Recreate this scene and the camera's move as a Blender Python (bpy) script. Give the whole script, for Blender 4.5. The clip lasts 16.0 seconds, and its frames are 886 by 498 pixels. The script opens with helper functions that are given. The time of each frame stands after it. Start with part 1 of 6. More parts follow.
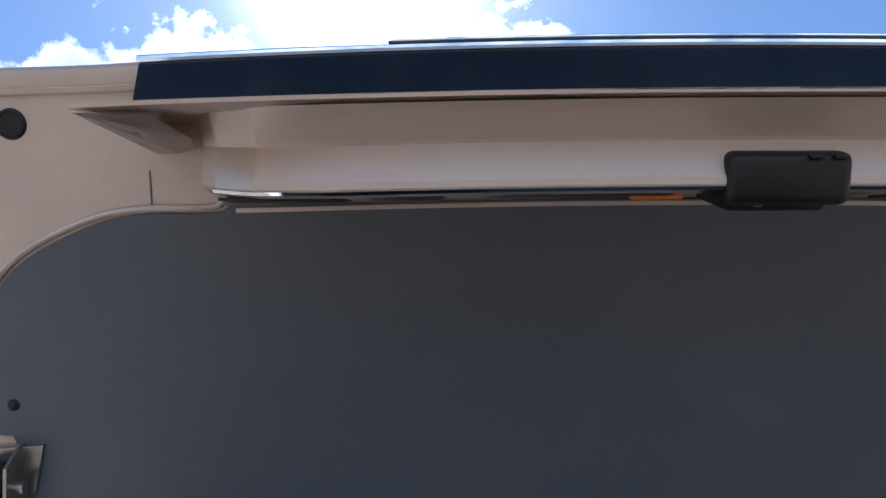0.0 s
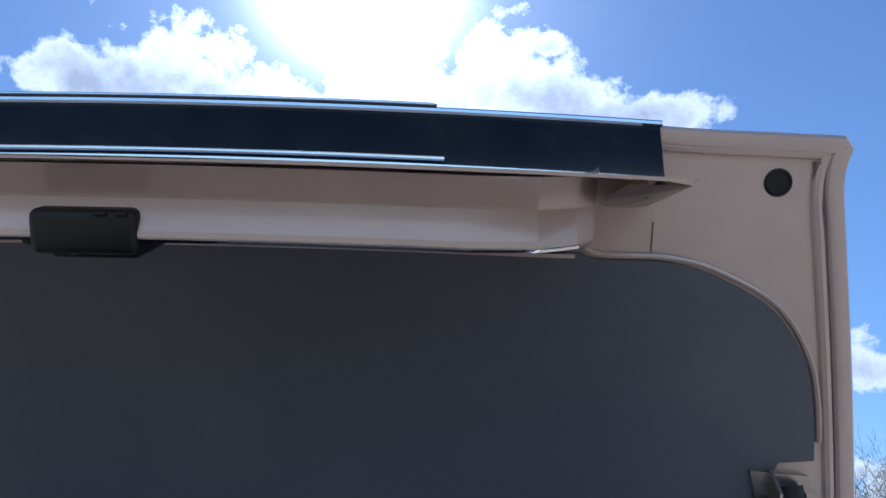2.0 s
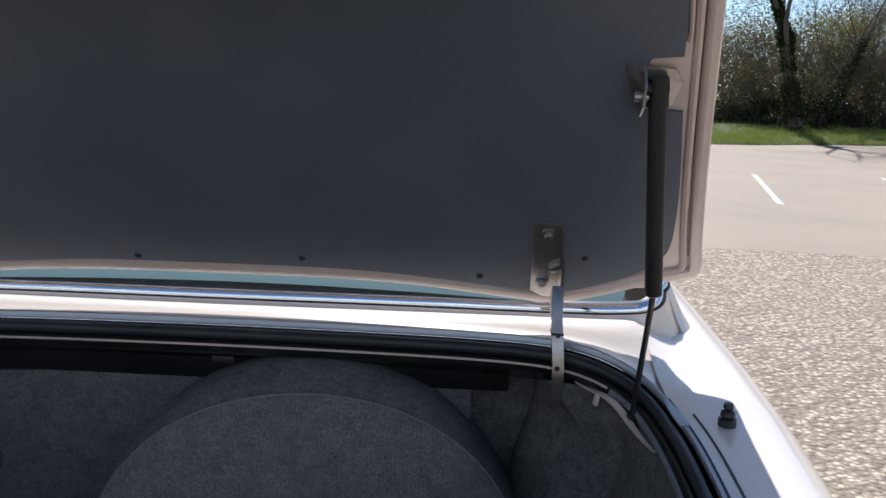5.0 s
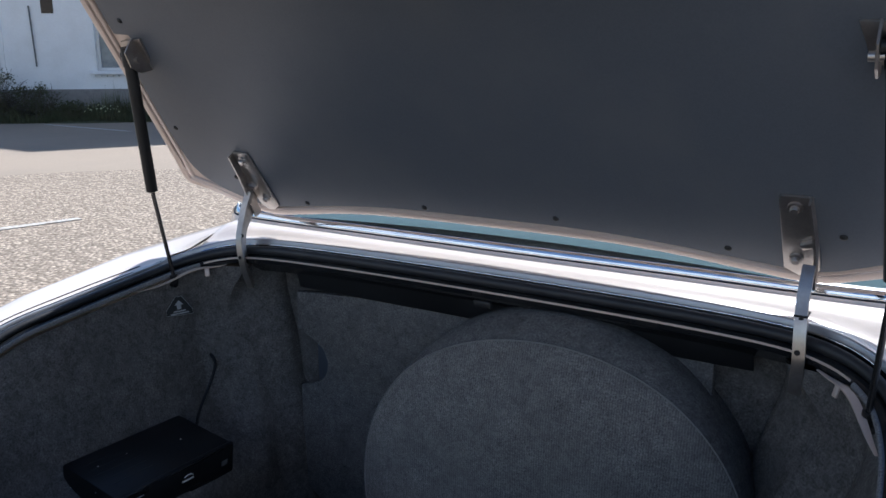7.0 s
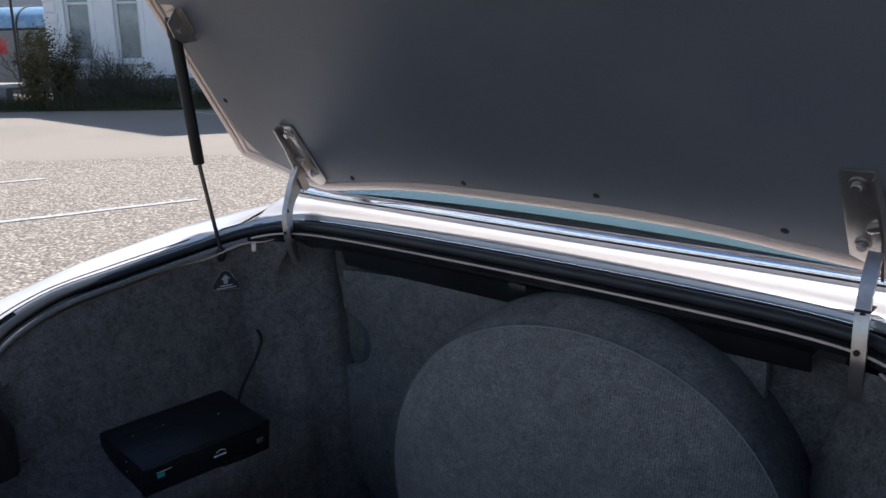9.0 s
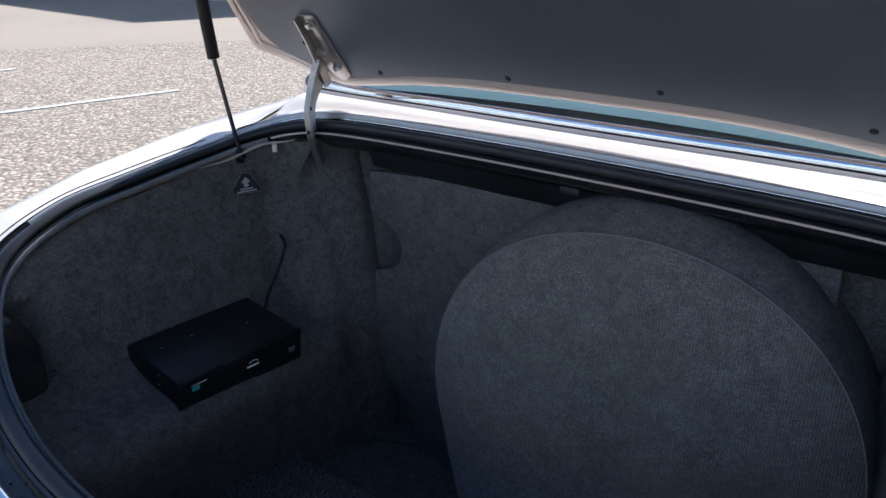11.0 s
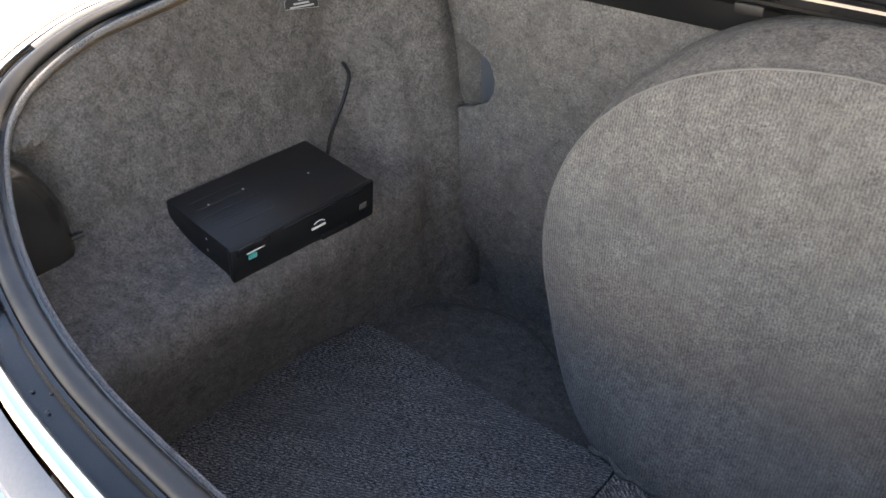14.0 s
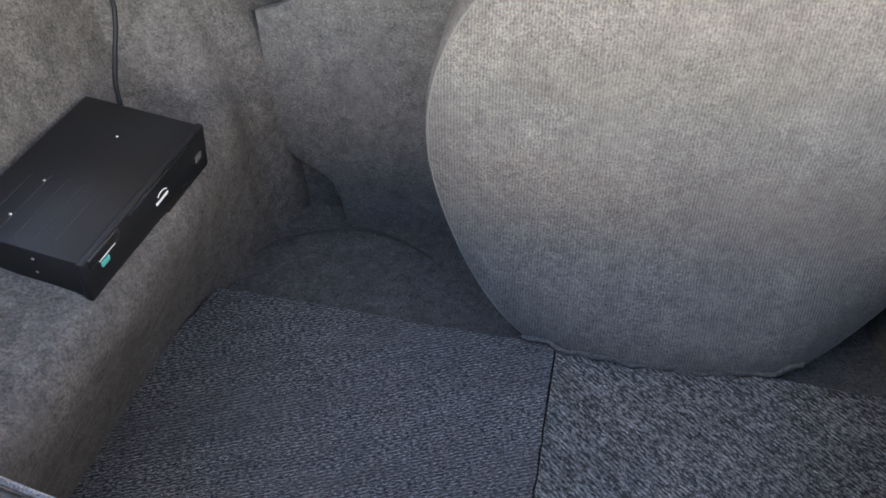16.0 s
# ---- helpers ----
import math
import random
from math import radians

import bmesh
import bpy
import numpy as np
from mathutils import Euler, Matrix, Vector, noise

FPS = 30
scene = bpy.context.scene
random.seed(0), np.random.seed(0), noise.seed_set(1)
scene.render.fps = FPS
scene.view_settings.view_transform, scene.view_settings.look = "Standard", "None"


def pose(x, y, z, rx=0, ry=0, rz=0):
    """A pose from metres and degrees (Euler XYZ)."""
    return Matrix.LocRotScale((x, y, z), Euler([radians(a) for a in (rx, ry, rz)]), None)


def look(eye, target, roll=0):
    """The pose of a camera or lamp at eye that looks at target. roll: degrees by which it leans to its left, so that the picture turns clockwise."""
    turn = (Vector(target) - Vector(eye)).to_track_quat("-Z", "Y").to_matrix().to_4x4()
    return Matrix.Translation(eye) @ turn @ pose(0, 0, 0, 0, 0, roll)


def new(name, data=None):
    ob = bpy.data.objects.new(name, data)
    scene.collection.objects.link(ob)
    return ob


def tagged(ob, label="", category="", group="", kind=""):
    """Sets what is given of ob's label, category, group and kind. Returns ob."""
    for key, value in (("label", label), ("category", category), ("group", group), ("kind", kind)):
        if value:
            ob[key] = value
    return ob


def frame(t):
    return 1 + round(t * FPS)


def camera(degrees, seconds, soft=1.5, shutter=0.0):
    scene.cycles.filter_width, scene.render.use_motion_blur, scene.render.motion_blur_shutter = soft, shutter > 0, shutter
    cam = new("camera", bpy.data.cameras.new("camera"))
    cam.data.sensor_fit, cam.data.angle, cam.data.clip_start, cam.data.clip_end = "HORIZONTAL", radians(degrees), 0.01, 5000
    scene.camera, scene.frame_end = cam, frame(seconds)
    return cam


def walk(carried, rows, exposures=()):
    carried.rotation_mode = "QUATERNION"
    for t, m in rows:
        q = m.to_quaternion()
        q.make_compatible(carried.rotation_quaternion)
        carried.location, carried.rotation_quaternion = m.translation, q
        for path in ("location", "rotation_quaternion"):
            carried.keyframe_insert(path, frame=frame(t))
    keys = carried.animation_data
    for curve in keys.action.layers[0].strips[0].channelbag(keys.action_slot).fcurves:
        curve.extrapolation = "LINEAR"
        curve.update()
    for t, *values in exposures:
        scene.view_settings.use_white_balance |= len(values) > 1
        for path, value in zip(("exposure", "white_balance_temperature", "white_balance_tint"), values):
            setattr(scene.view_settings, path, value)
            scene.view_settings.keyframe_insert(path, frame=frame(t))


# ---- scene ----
cam = camera(56.8, 16.0)
PATH = [
    (0, (-0.221, -0.954, 1.162), (-0.237, 0.857, 2.012), 0.1),
    (0.5, (-0.092, -1.006, 1.144), (-0.11, 0.797, 2.007), 0.1),
    (1, (0.028, -1.024, 1.139), (-0.004, 0.78, 2.001), 0.4),
    (1.5, (0.155, -1.035, 1.137), (0.128, 0.77, 1.997), 0.8),
    (2, (0.28, -1.043, 1.159), (0.281, 0.763, 2.018), 1.1),
    (2.5, (0.355, -1.088, 1.167), (0.401, 0.72, 2.021), 1.0),
    (3, (0.387, -1.133, 1.174), (0.456, 0.709, 1.952), 0.8),
    (3.5, (0.397, -1.149, 1.178), (0.476, 0.782, 1.694), 0.8),
    (4, (0.394, -1.19, 1.228), (0.481, 0.808, 1.282), 1.2),
    (4.2, (0.389, -1.21, 1.251), (0.478, 0.783, 1.121), 1.4),
    (6.3, (0.621, -1.219, 1.291), (-0.22, 0.538, 0.837), -0.1),
    (6.5, (0.639, -1.249, 1.293), (-0.294, 0.462, 0.842), -0.2),
    (7, (0.711, -1.209, 1.283), (-0.332, 0.436, 0.83), -0.3),
    (7.5, (0.79, -1.12, 1.263), (-0.364, 0.451, 0.813), -0.5),
    (8, (0.822, -1.057, 1.242), (-0.437, 0.431, 0.796), -0.7),
    (8.2, (0.824, -1.054, 1.245), (-0.456, 0.418, 0.801), -0.7),
    (10.3, (0.67, -1.056, 1.241), (-0.56, 0.392, 0.618), -1.2),
    (10.5, (0.663, -1.06, 1.246), (-0.552, 0.386, 0.59), -1.1),
    (10.8, (0.667, -1.073, 1.254), (-0.528, 0.367, 0.549), -0.7),
    (11, (0.651, -1.061, 1.247), (-0.539, 0.369, 0.512), -1.0),
    (11.5, (0.61, -1.049, 1.22), (-0.574, 0.353, 0.424), -1.2),
    (12, (0.549, -0.982, 1.206), (-0.62, 0.392, 0.343), -1.3),
    (12.5, (0.508, -0.93, 1.195), (-0.647, 0.416, 0.27), -1.1),
    (13, (0.481, -0.908, 1.19), (-0.664, 0.399, 0.2), -1.1),
    (13.5, (0.444, -0.907, 1.175), (-0.691, 0.356, 0.119), -1.3),
    (14, (0.387, -0.922, 1.162), (-0.733, 0.304, 0.046), -1.5),
    (14.5, (0.331, -0.94, 1.149), (-0.735, 0.276, -0.028), -2.7),
    (15, (0.243, -0.931, 1.129), (-0.67, 0.344, -0.114), -2.8),
    (15.2, (0.218, -0.933, 1.119), (-0.623, 0.38, -0.134), -3.1),
    (15.5, (0.156, -0.917, 1.121), (-0.542, 0.437, -0.175), -2.6),
    (16, (0.074, -0.927, 1.131), (-0.305, 0.479, -0.239), -1.5),
]
EXPOSURES = [(0, 0.95, 5500, 10), (0.5, 0.75, 5200, 10), (1.5, 0.8, 5100, 10), (2.5, 0.1, 5200, 10), (3.0, -0.35, 5350, 10), (3.5, -0.25, 5450, 10), (4.0, 0.45, 6000, 10), (4.2, 0.55, 6100, 10), (6.3, 0.8, 5700, 10), (8.2, 0.85, 5700, 10), (10.3, 0.9, 5650, 10), (11.5, 1.2, 5600, 9), (12.5, 2.05, 6200, 10), (13.0, 2.55, 6800, 10), (13.5, 3.1, 8200, 13), (14.5, 3.65, 8600, 14), (15.5, 3.85, 8700, 14), (16, 4.1, 8700, 14)]
walk(cam, [(t, look(e, g, r)) for t, e, g, r in PATH], EXPOSURES)

# ---- sun, sky ----
SUN_EL, SUN_AZ = 44.5, -7.8  # azimuth from +y towards +x
se, sa = radians(SUN_EL), radians(SUN_AZ)
SUN_DIR = Vector((math.sin(sa) * math.cos(se), math.cos(sa) * math.cos(se), math.sin(se)))
sun = new("sun", bpy.data.lights.new("sun", "SUN"))
sun.data.energy, sun.data.angle, sun.data.color = 5.0, radians(0.6), (1.0, 0.95, 0.88)
sun.matrix_world = look(SUN_DIR * 60, (0, 0, 0))


def link_chain(tree, *pairs):
    for a, b in pairs:
        tree.links.new(a, b)


def math_node(tree, op, a, b=None, clamp=False):
    n = tree.nodes.new("ShaderNodeMath")
    n.operation, n.use_clamp = op, clamp
    for i, v in enumerate((a, b)):
        if v is None:
            continue
        if isinstance(v, (int, float)):
            n.inputs[i].default_value = v
        else:
            tree.links.new(v, n.inputs[i])
    return n.outputs[0]


def dot_node(tree, a, vec):
    n = tree.nodes.new("ShaderNodeVectorMath")
    n.operation = "DOT_PRODUCT"
    tree.links.new(a, n.inputs[0])
    n.inputs[1].default_value = vec
    return n.outputs["Value"]


def ramp_node(tree, fac, stops):
    n = tree.nodes.new("ShaderNodeValToRGB")
    while len(n.color_ramp.elements) < len(stops):
        n.color_ramp.elements.new(0.5)
    for e, (p, c) in zip(n.color_ramp.elements, stops):
        e.position, e.color = p, (*c, 1) if len(c) == 3 else c
    tree.links.new(fac, n.inputs[0])
    return n.outputs[0]


def noise_node(tree, vec, scale, detail=4, rough=0.55, distort=0.0):
    n = tree.nodes.new("ShaderNodeTexNoise")
    n.inputs["Scale"].default_value, n.inputs["Detail"].default_value = scale, detail
    n.inputs["Roughness"].default_value, n.inputs["Distortion"].default_value = rough, distort
    if vec is not None:
        tree.links.new(vec, n.inputs["Vector"])
    return n.outputs["Fac"]


def mix_node(tree, fac, a, b, mode="MIX"):
    n = tree.nodes.new("ShaderNodeMix")
    n.data_type, n.blend_type = "RGBA", mode
    for s, v in ((n.inputs[0], fac), (n.inputs[6], a), (n.inputs[7], b)):
        if isinstance(v, (int, float)):
            s.default_value = v
        elif isinstance(v, tuple):
            s.default_value = (*v, 1)
        else:
            tree.links.new(v, s)
    return n.outputs[2]


def direction(az, el):
    a, e = radians(az), radians(el)
    return Vector((math.sin(a) * math.cos(e), math.cos(a) * math.cos(e), math.sin(e)))


def make_world():
    w = bpy.data.worlds.new("sky")
    scene.world = w
    w.use_nodes = True
    t = w.node_tree
    t.nodes.clear()
    out, bg = t.nodes.new("ShaderNodeOutputWorld"), t.nodes.new("ShaderNodeBackground")
    sky = t.nodes.new("ShaderNodeTexSky")
    sky.sky_type, sky.sun_disc = "NISHITA", False
    sky.sun_elevation, sky.sun_rotation = se, sa
    sky.air_density, sky.dust_density, sky.ozone_density = 1.0, 0.1, 2.5
    d = t.nodes.new("ShaderNodeTexCoord").outputs["Generated"]
    big = noise_node(t, d, 9.0, 9, 0.62)
    fine = noise_node(t, d, 30.0, 8, 0.62)
    total = None
    dens = None
    # cumulus banks, the last row out of view: azimuth, elevation, half width and half height as tangents
    for az, el, hw, hh in ((-22.0, 34.6, 0.11, 0.085), (-28.0, 33.0, 0.10, 0.055), (-14.0, 33.8, 0.13, 0.065), (-4.0, 35.0, 0.13, 0.095), (5.0, 36.0, 0.11, 0.085), (11.0, 34.3, 0.09, 0.060),
                           (16.5, 33.4, 0.085, 0.036), (-7.0, 32.2, 0.11, 0.034), (9.0, 39.0, 0.025, 0.022), (23.8, 17.4, 0.055, 0.058), (26.6, 15.8, 0.070, 0.044), (22.4, 14.4, 0.055, 0.036),
                           (18.5, 15.0, 0.05, 0.05), (26.0, 11.5, 0.016, 0.012), (27.0, 9.6, 0.030, 0.020), (30.3, 12.0, 0.018, 0.014), (19.5, 9.5, 0.05, 0.035), (23.5, 8.2, 0.07, 0.030), (29.5, 8.4, 0.10, 0.030), (35.8, 15.5, 0.04, 0.03),
                           # unseen banks to the sides and behind, added to light the boot and wall
                           (70.0, 30.0, 0.5, 0.14), (-75.0, 25.0, 0.45, 0.12), (110.0, 20.0, 0.6, 0.17), (145.0, 15.0, 0.5, 0.13), (178.0, 17.0, 0.5, 0.14), (-150.0, 15.0, 0.5, 0.13), (-118.0, 24.0, 0.5, 0.18)):
        f = direction(az, el)
        r = Vector((f.y, -f.x, 0)).normalized()
        u = r.cross(f)
        df = math_node(t, "MAXIMUM", dot_node(t, d, f), 0.05)
        x = math_node(t, "DIVIDE", math_node(t, "DIVIDE", dot_node(t, d, r), df), hw)
        y = math_node(t, "DIVIDE", math_node(t, "DIVIDE", dot_node(t, d, u), df), hh)
        low = math_node(t, "MULTIPLY", math_node(t, "MINIMUM", y, 0.0), 1.5)
        high = math_node(t, "MAXIMUM", y, 0.0)
        y = math_node(t, "ADD", low, high)
        rr = math_node(t, "SQRT", math_node(t, "ADD", math_node(t, "MULTIPLY", x, x), math_node(t, "MULTIPLY", y, y)))
        inside = math_node(t, "SUBTRACT", 1.0, rr)
        total = inside if total is None else math_node(t, "MAXIMUM", total, inside)
        dens = math_node(t, "MAXIMUM", inside, 0.0) if dens is None else math_node(t, "ADD", dens, math_node(t, "MAXIMUM", inside, 0.0))
    puff = math_node(t, "ADD", math_node(t, "MULTIPLY", math_node(t, "SUBTRACT", big, 0.5), 1.9), math_node(t, "MULTIPLY", math_node(t, "SUBTRACT", fine, 0.5), 1.5))
    body = math_node(t, "ADD", total, puff)
    mask = ramp_node(t, body, [(0.05, (0, 0, 0)), (0.30, (1, 1, 1))])
    depth = math_node(t, "ADD", math_node(t, "MULTIPLY", dens, 0.50), math_node(t, "MULTIPLY", puff, 0.55))
    thick = ramp_node(t, depth, [(0.06, (1.0, 1.0, 1.0)), (0.30, (0.70, 0.72, 0.76)), (0.62, (0.44, 0.46, 0.52))])
    # forward scattering towards the sun
    c = dot_node(t, d, SUN_DIR)
    glow = math_node(t, "POWER", math_node(t, "MAXIMUM", c, 0.0), 42.0)
    core = math_node(t, "POWER", math_node(t, "MAXIMUM", c, 0.0), 320.0)
    # clouds opposite the sun are lit from the front; this brightens the unseen fill banks
    front = math_node(t, "ADD", 1.0, math_node(t, "MULTIPLY", math_node(t, "MAXIMUM", math_node(t, "MULTIPLY", c, -1.0), 0.0), 0.7))
    cloud = mix_node(t, 1.0, mix_node(t, 1.0, mix_node(t, 1.0, thick, (9.0, 9.1, 9.3), "MULTIPLY"), front, "MULTIPLY"), mix_node(t, glow, (1, 1, 1), (2.6, 2.6, 2.6)), "MULTIPLY")
    veil = ramp_node(t, depth, [(0.06, (1, 1, 1)), (0.45, (0.25, 0.25, 0.26))])
    both = mix_node(t, mask, mix_node(t, 1.0, sky.outputs[0], (1.0, 1.0, 1.0), "MULTIPLY"), cloud)
    halo = mix_node(t, core, (0, 0, 0), (90.0, 88.0, 84.0))
    halo2 = mix_node(t, glow, (0, 0, 0), (3.0, 3.0, 3.0))
    final = mix_node(t, 1.0, both, mix_node(t, 1.0, mix_node(t, 1.0, halo, halo2, "ADD"), veil, "MULTIPLY"), "ADD")
    t.links.new(final, bg.inputs[0])
    bg.inputs[1].default_value = 0.075
    t.links.new(bg.outputs[0], out.inputs[0])


make_world()

# ---- materials ----


def mat(name, col, rough=0.6, metal=0.0, col2=None, stain=None, scale=40.0, stain_scale=3.0, bump=0.0, bscale=None, bdist=0.002, coat=0.0, spec=None, stretch=None, contrast=0.35, shift=0.5, mottle=0.0):
    m = bpy.data.materials.new(name)
    m.use_nodes = True
    t = m.node_tree
    b = t.nodes["Principled BSDF"]
    co = t.nodes.new("ShaderNodeTexCoord").outputs["Object"]
    if stretch:
        mp = t.nodes.new("ShaderNodeMapping")
        mp.inputs["Scale"].default_value = stretch
        t.links.new(co, mp.inputs[0])
        co = mp.outputs[0]
    col2 = col2 or tuple(c * 0.82 for c in col)
    stain = stain or tuple(c * 0.9 for c in col)
    grain = noise_node(t, co, scale, 7, 0.72)
    big = noise_node(t, co, stain_scale, 4, 0.6)
    base = mix_node(t, ramp_node(t, grain, [(shift - contrast / 2, (0, 0, 0)), (shift + contrast / 2, (1, 1, 1))]), col2, col)
    base = mix_node(t, ramp_node(t, big, [(0.45, (0, 0, 0)), (0.7, (0.7, 0.7, 0.7))]), base, stain)
    if mottle:
        # lint, pressed pile and soiling in patches of one to five centimetres
        lint = mix_node(t, 0.5, noise_node(t, co, 34.0, 6, 0.7, 0.6), noise_node(t, co, 90.0, 5, 0.75, 0.4))
        lo, hi = 1 - mottle, 1 + mottle
        base = mix_node(t, 1.0, base, ramp_node(t, lint, [(0.34, (lo, lo, lo)), (0.50, (1.0, 1.0, 1.0)), (0.66, (hi, hi, hi * 0.98))]), "MULTIPLY")
    t.links.new(base, b.inputs["Base Color"])
    b.inputs["Metallic"].default_value = metal
    rn = math_node(t, "ADD", math_node(t, "MULTIPLY", math_node(t, "SUBTRACT", big, 0.5), 0.25 * min(rough, 1 - rough + 0.1)), rough, True)
    t.links.new(rn, b.inputs["Roughness"])
    if spec is not None:
        b.inputs["Specular IOR Level"].default_value = spec
    if coat:
        b.inputs["Coat Weight"].default_value, b.inputs["Coat Roughness"].default_value = coat, 0.04
    if bump:
        bn = t.nodes.new("ShaderNodeBump")
        bn.inputs["Strength"].default_value, bn.inputs["Distance"].default_value = bump, bdist
        t.links.new(noise_node(t, co, bscale or scale, 5, 0.6), bn.inputs["Height"])
        t.links.new(bn.outputs[0], b.inputs["Normal"])
    return m


def ribbed(name, col, col2, pitch, axis="X"):
    """Ribbed knit cloth."""
    m = mat(name, col, 0.95, 0, col2, tuple(c * 0.5 for c in col), 330, 7, 0, spec=0.15, contrast=0.36, mottle=0.40)
    t = m.node_tree
    b = t.nodes["Principled BSDF"]
    co = t.nodes.new("ShaderNodeTexCoord").outputs["Object"]
    wv = t.nodes.new("ShaderNodeTexWave")
    wv.bands_direction = axis
    wv.inputs["Scale"].default_value, wv.inputs["Distortion"].default_value = 0.314 / pitch, 2.6
    wv.inputs["Detail"].default_value, wv.inputs["Detail Scale"].default_value = 2.0, 1.5
    t.links.new(co, wv.inputs[0])
    old = b.inputs["Base Color"].links[0].from_socket
    t.links.new(mix_node(t, 0.13, old, mix_node(t, wv.outputs["Fac"], tuple(c * 0.45 for c in col2), tuple(min(1, c * 1.35) for c in col))), b.inputs["Base Color"])
    bn = t.nodes.new("ShaderNodeBump")
    bn.inputs["Strength"].default_value, bn.inputs["Distance"].default_value = 0.35, 0.0012
    t.links.new(math_node(t, "ADD", wv.outputs["Fac"], math_node(t, "MULTIPLY", noise_node(t, co, 300, 4), 1.2)), bn.inputs["Height"])
    t.links.new(bn.outputs[0], b.inputs["Normal"])
    b.inputs["Sheen Weight"].default_value, b.inputs["Sheen Roughness"].default_value = 0.15, 0.5
    return m


def glass(name, col, rough=0.02, alpha=1.0, trans=1.0):
    m = bpy.data.materials.new(name)
    m.use_nodes = True
    b = m.node_tree.nodes["Principled BSDF"]
    b.inputs["Base Color"].default_value = (*col, 1)
    b.inputs["Roughness"].default_value, b.inputs["Transmission Weight"].default_value = rough, trans
    b.inputs["IOR"].default_value = 1.45
    return m


PAINT = mat("rose_beige_metallic_paint", (0.74, 0.66, 0.60), 0.30, 0.0, (0.72, 0.64, 0.585), (0.70, 0.62, 0.565), 900, 6, coat=0.7, contrast=0.5)
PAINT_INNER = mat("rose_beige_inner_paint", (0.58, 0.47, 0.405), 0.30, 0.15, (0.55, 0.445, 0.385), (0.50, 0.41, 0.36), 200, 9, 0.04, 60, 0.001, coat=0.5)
BLACK_GLOSS = mat("black_gloss_paint", (0.008, 0.009, 0.011), 0.22, 0, (0.006, 0.007, 0.008), (0.022, 0.022, 0.023), 120, 14, coat=0.15, spec=0.35)
CHROME = mat("chrome", (0.82, 0.84, 0.87), 0.07, 1.0, (0.8, 0.82, 0.85), (0.72, 0.74, 0.78), 60, 20)
STEEL = mat("zinc_plated_steel", (0.46, 0.43, 0.40), 0.30, 0.9, (0.40, 0.37, 0.35), (0.30, 0.27, 0.25), 150, 30, 0.08, 200, 0.0006)
RUBBER = mat("black_rubber_seal", (0.026, 0.027, 0.031), 0.36, 0, (0.020, 0.021, 0.024), (0.042, 0.042, 0.044), 260, 12, 0.12, 220, 0.001, spec=0.32)
PLASTIC = mat("black_plastic", (0.010, 0.0105, 0.012), 0.44, 0, (0.007, 0.0075, 0.0085), (0.016, 0.017, 0.019), 500, 10, 0.12, 700, 0.0006, spec=0.35)
LINER = mat("black_trim_board", (0.086, 0.100, 0.124), 0.40, 0, (0.070, 0.082, 0.102), (0.106, 0.116, 0.132), 320, 3.2, 0.08, 500, 0.0006)
CARPET = mat("charcoal_felt_carpet", (0.158, 0.151, 0.147), 0.97, 0, (0.052, 0.050, 0.050), (0.088, 0.085, 0.083), 280, 16, 0.8, 260, 0.003, spec=0.12, contrast=0.34, mottle=0.42)
BOARD = mat("grey_felt_board", (0.172, 0.167, 0.164), 0.97, 0, (0.062, 0.061, 0.062), (0.100, 0.098, 0.097), 280, 16, 0.7, 260, 0.003, spec=0.12, contrast=0.34, mottle=0.38)
COVER = ribbed("ribbed_grey_cloth", (0.222, 0.212, 0.203), (0.046, 0.045, 0.045), 0.0040, "X")
LOOP = mat("blue_grey_loop_pile", (0.56, 0.555, 0.57), 0.95, 0, (0.050, 0.051, 0.057), (0.15, 0.15, 0.156), 430, 7, 1.0, 340, 0.005, spec=0.15, stretch=(0.40, 1.3, 1), contrast=0.19, shift=0.55, mottle=0.3)
LOOP_WORN = mat("grey_twill_pile", (0.46, 0.455, 0.445), 0.95, 0, (0.060, 0.060, 0.062), (0.10, 0.10, 0.10), 330, 6, 1.0, 330, 0.004, spec=0.15, stretch=(0.5, 1.1, 1), contrast=0.20, shift=0.54, mottle=0.3)


def rowed(m, pitch, turn_deg, depth):
    """Lays a pile in slightly wandering rows."""
    t = m.node_tree
    b = t.nodes["Principled BSDF"]
    for nd in t.nodes:
        if nd.type == "MAPPING":
            nd.vector_type = "TEXTURE"
            nd.inputs["Scale"].default_value = [1 / c for c in nd.inputs["Scale"].default_value]
            nd.inputs["Rotation"].default_value = (0, 0, math.radians(turn_deg))
    mp = t.nodes.new("ShaderNodeMapping")
    mp.vector_type = "TEXTURE"
    mp.inputs["Rotation"].default_value = (0, 0, math.radians(turn_deg))
    t.links.new(t.nodes.new("ShaderNodeTexCoord").outputs["Object"], mp.inputs["Vector"])
    wv = t.nodes.new("ShaderNodeTexWave")
    wv.bands_direction = "Y"
    wv.inputs["Scale"].default_value, wv.inputs["Distortion"].default_value = 0.314 / pitch, 1.6
    wv.inputs["Detail"].default_value, wv.inputs["Detail Scale"].default_value = 2.0, 2.5
    t.links.new(mp.outputs[0], wv.inputs[0])
    old = b.inputs["Base Color"].links[0].from_socket
    low, high = 1 - depth, 1.0
    t.links.new(mix_node(t, 1.0, old, mix_node(t, wv.outputs["Fac"], (low, low, low), (high, high, high)), "MULTIPLY"), b.inputs["Base Color"])


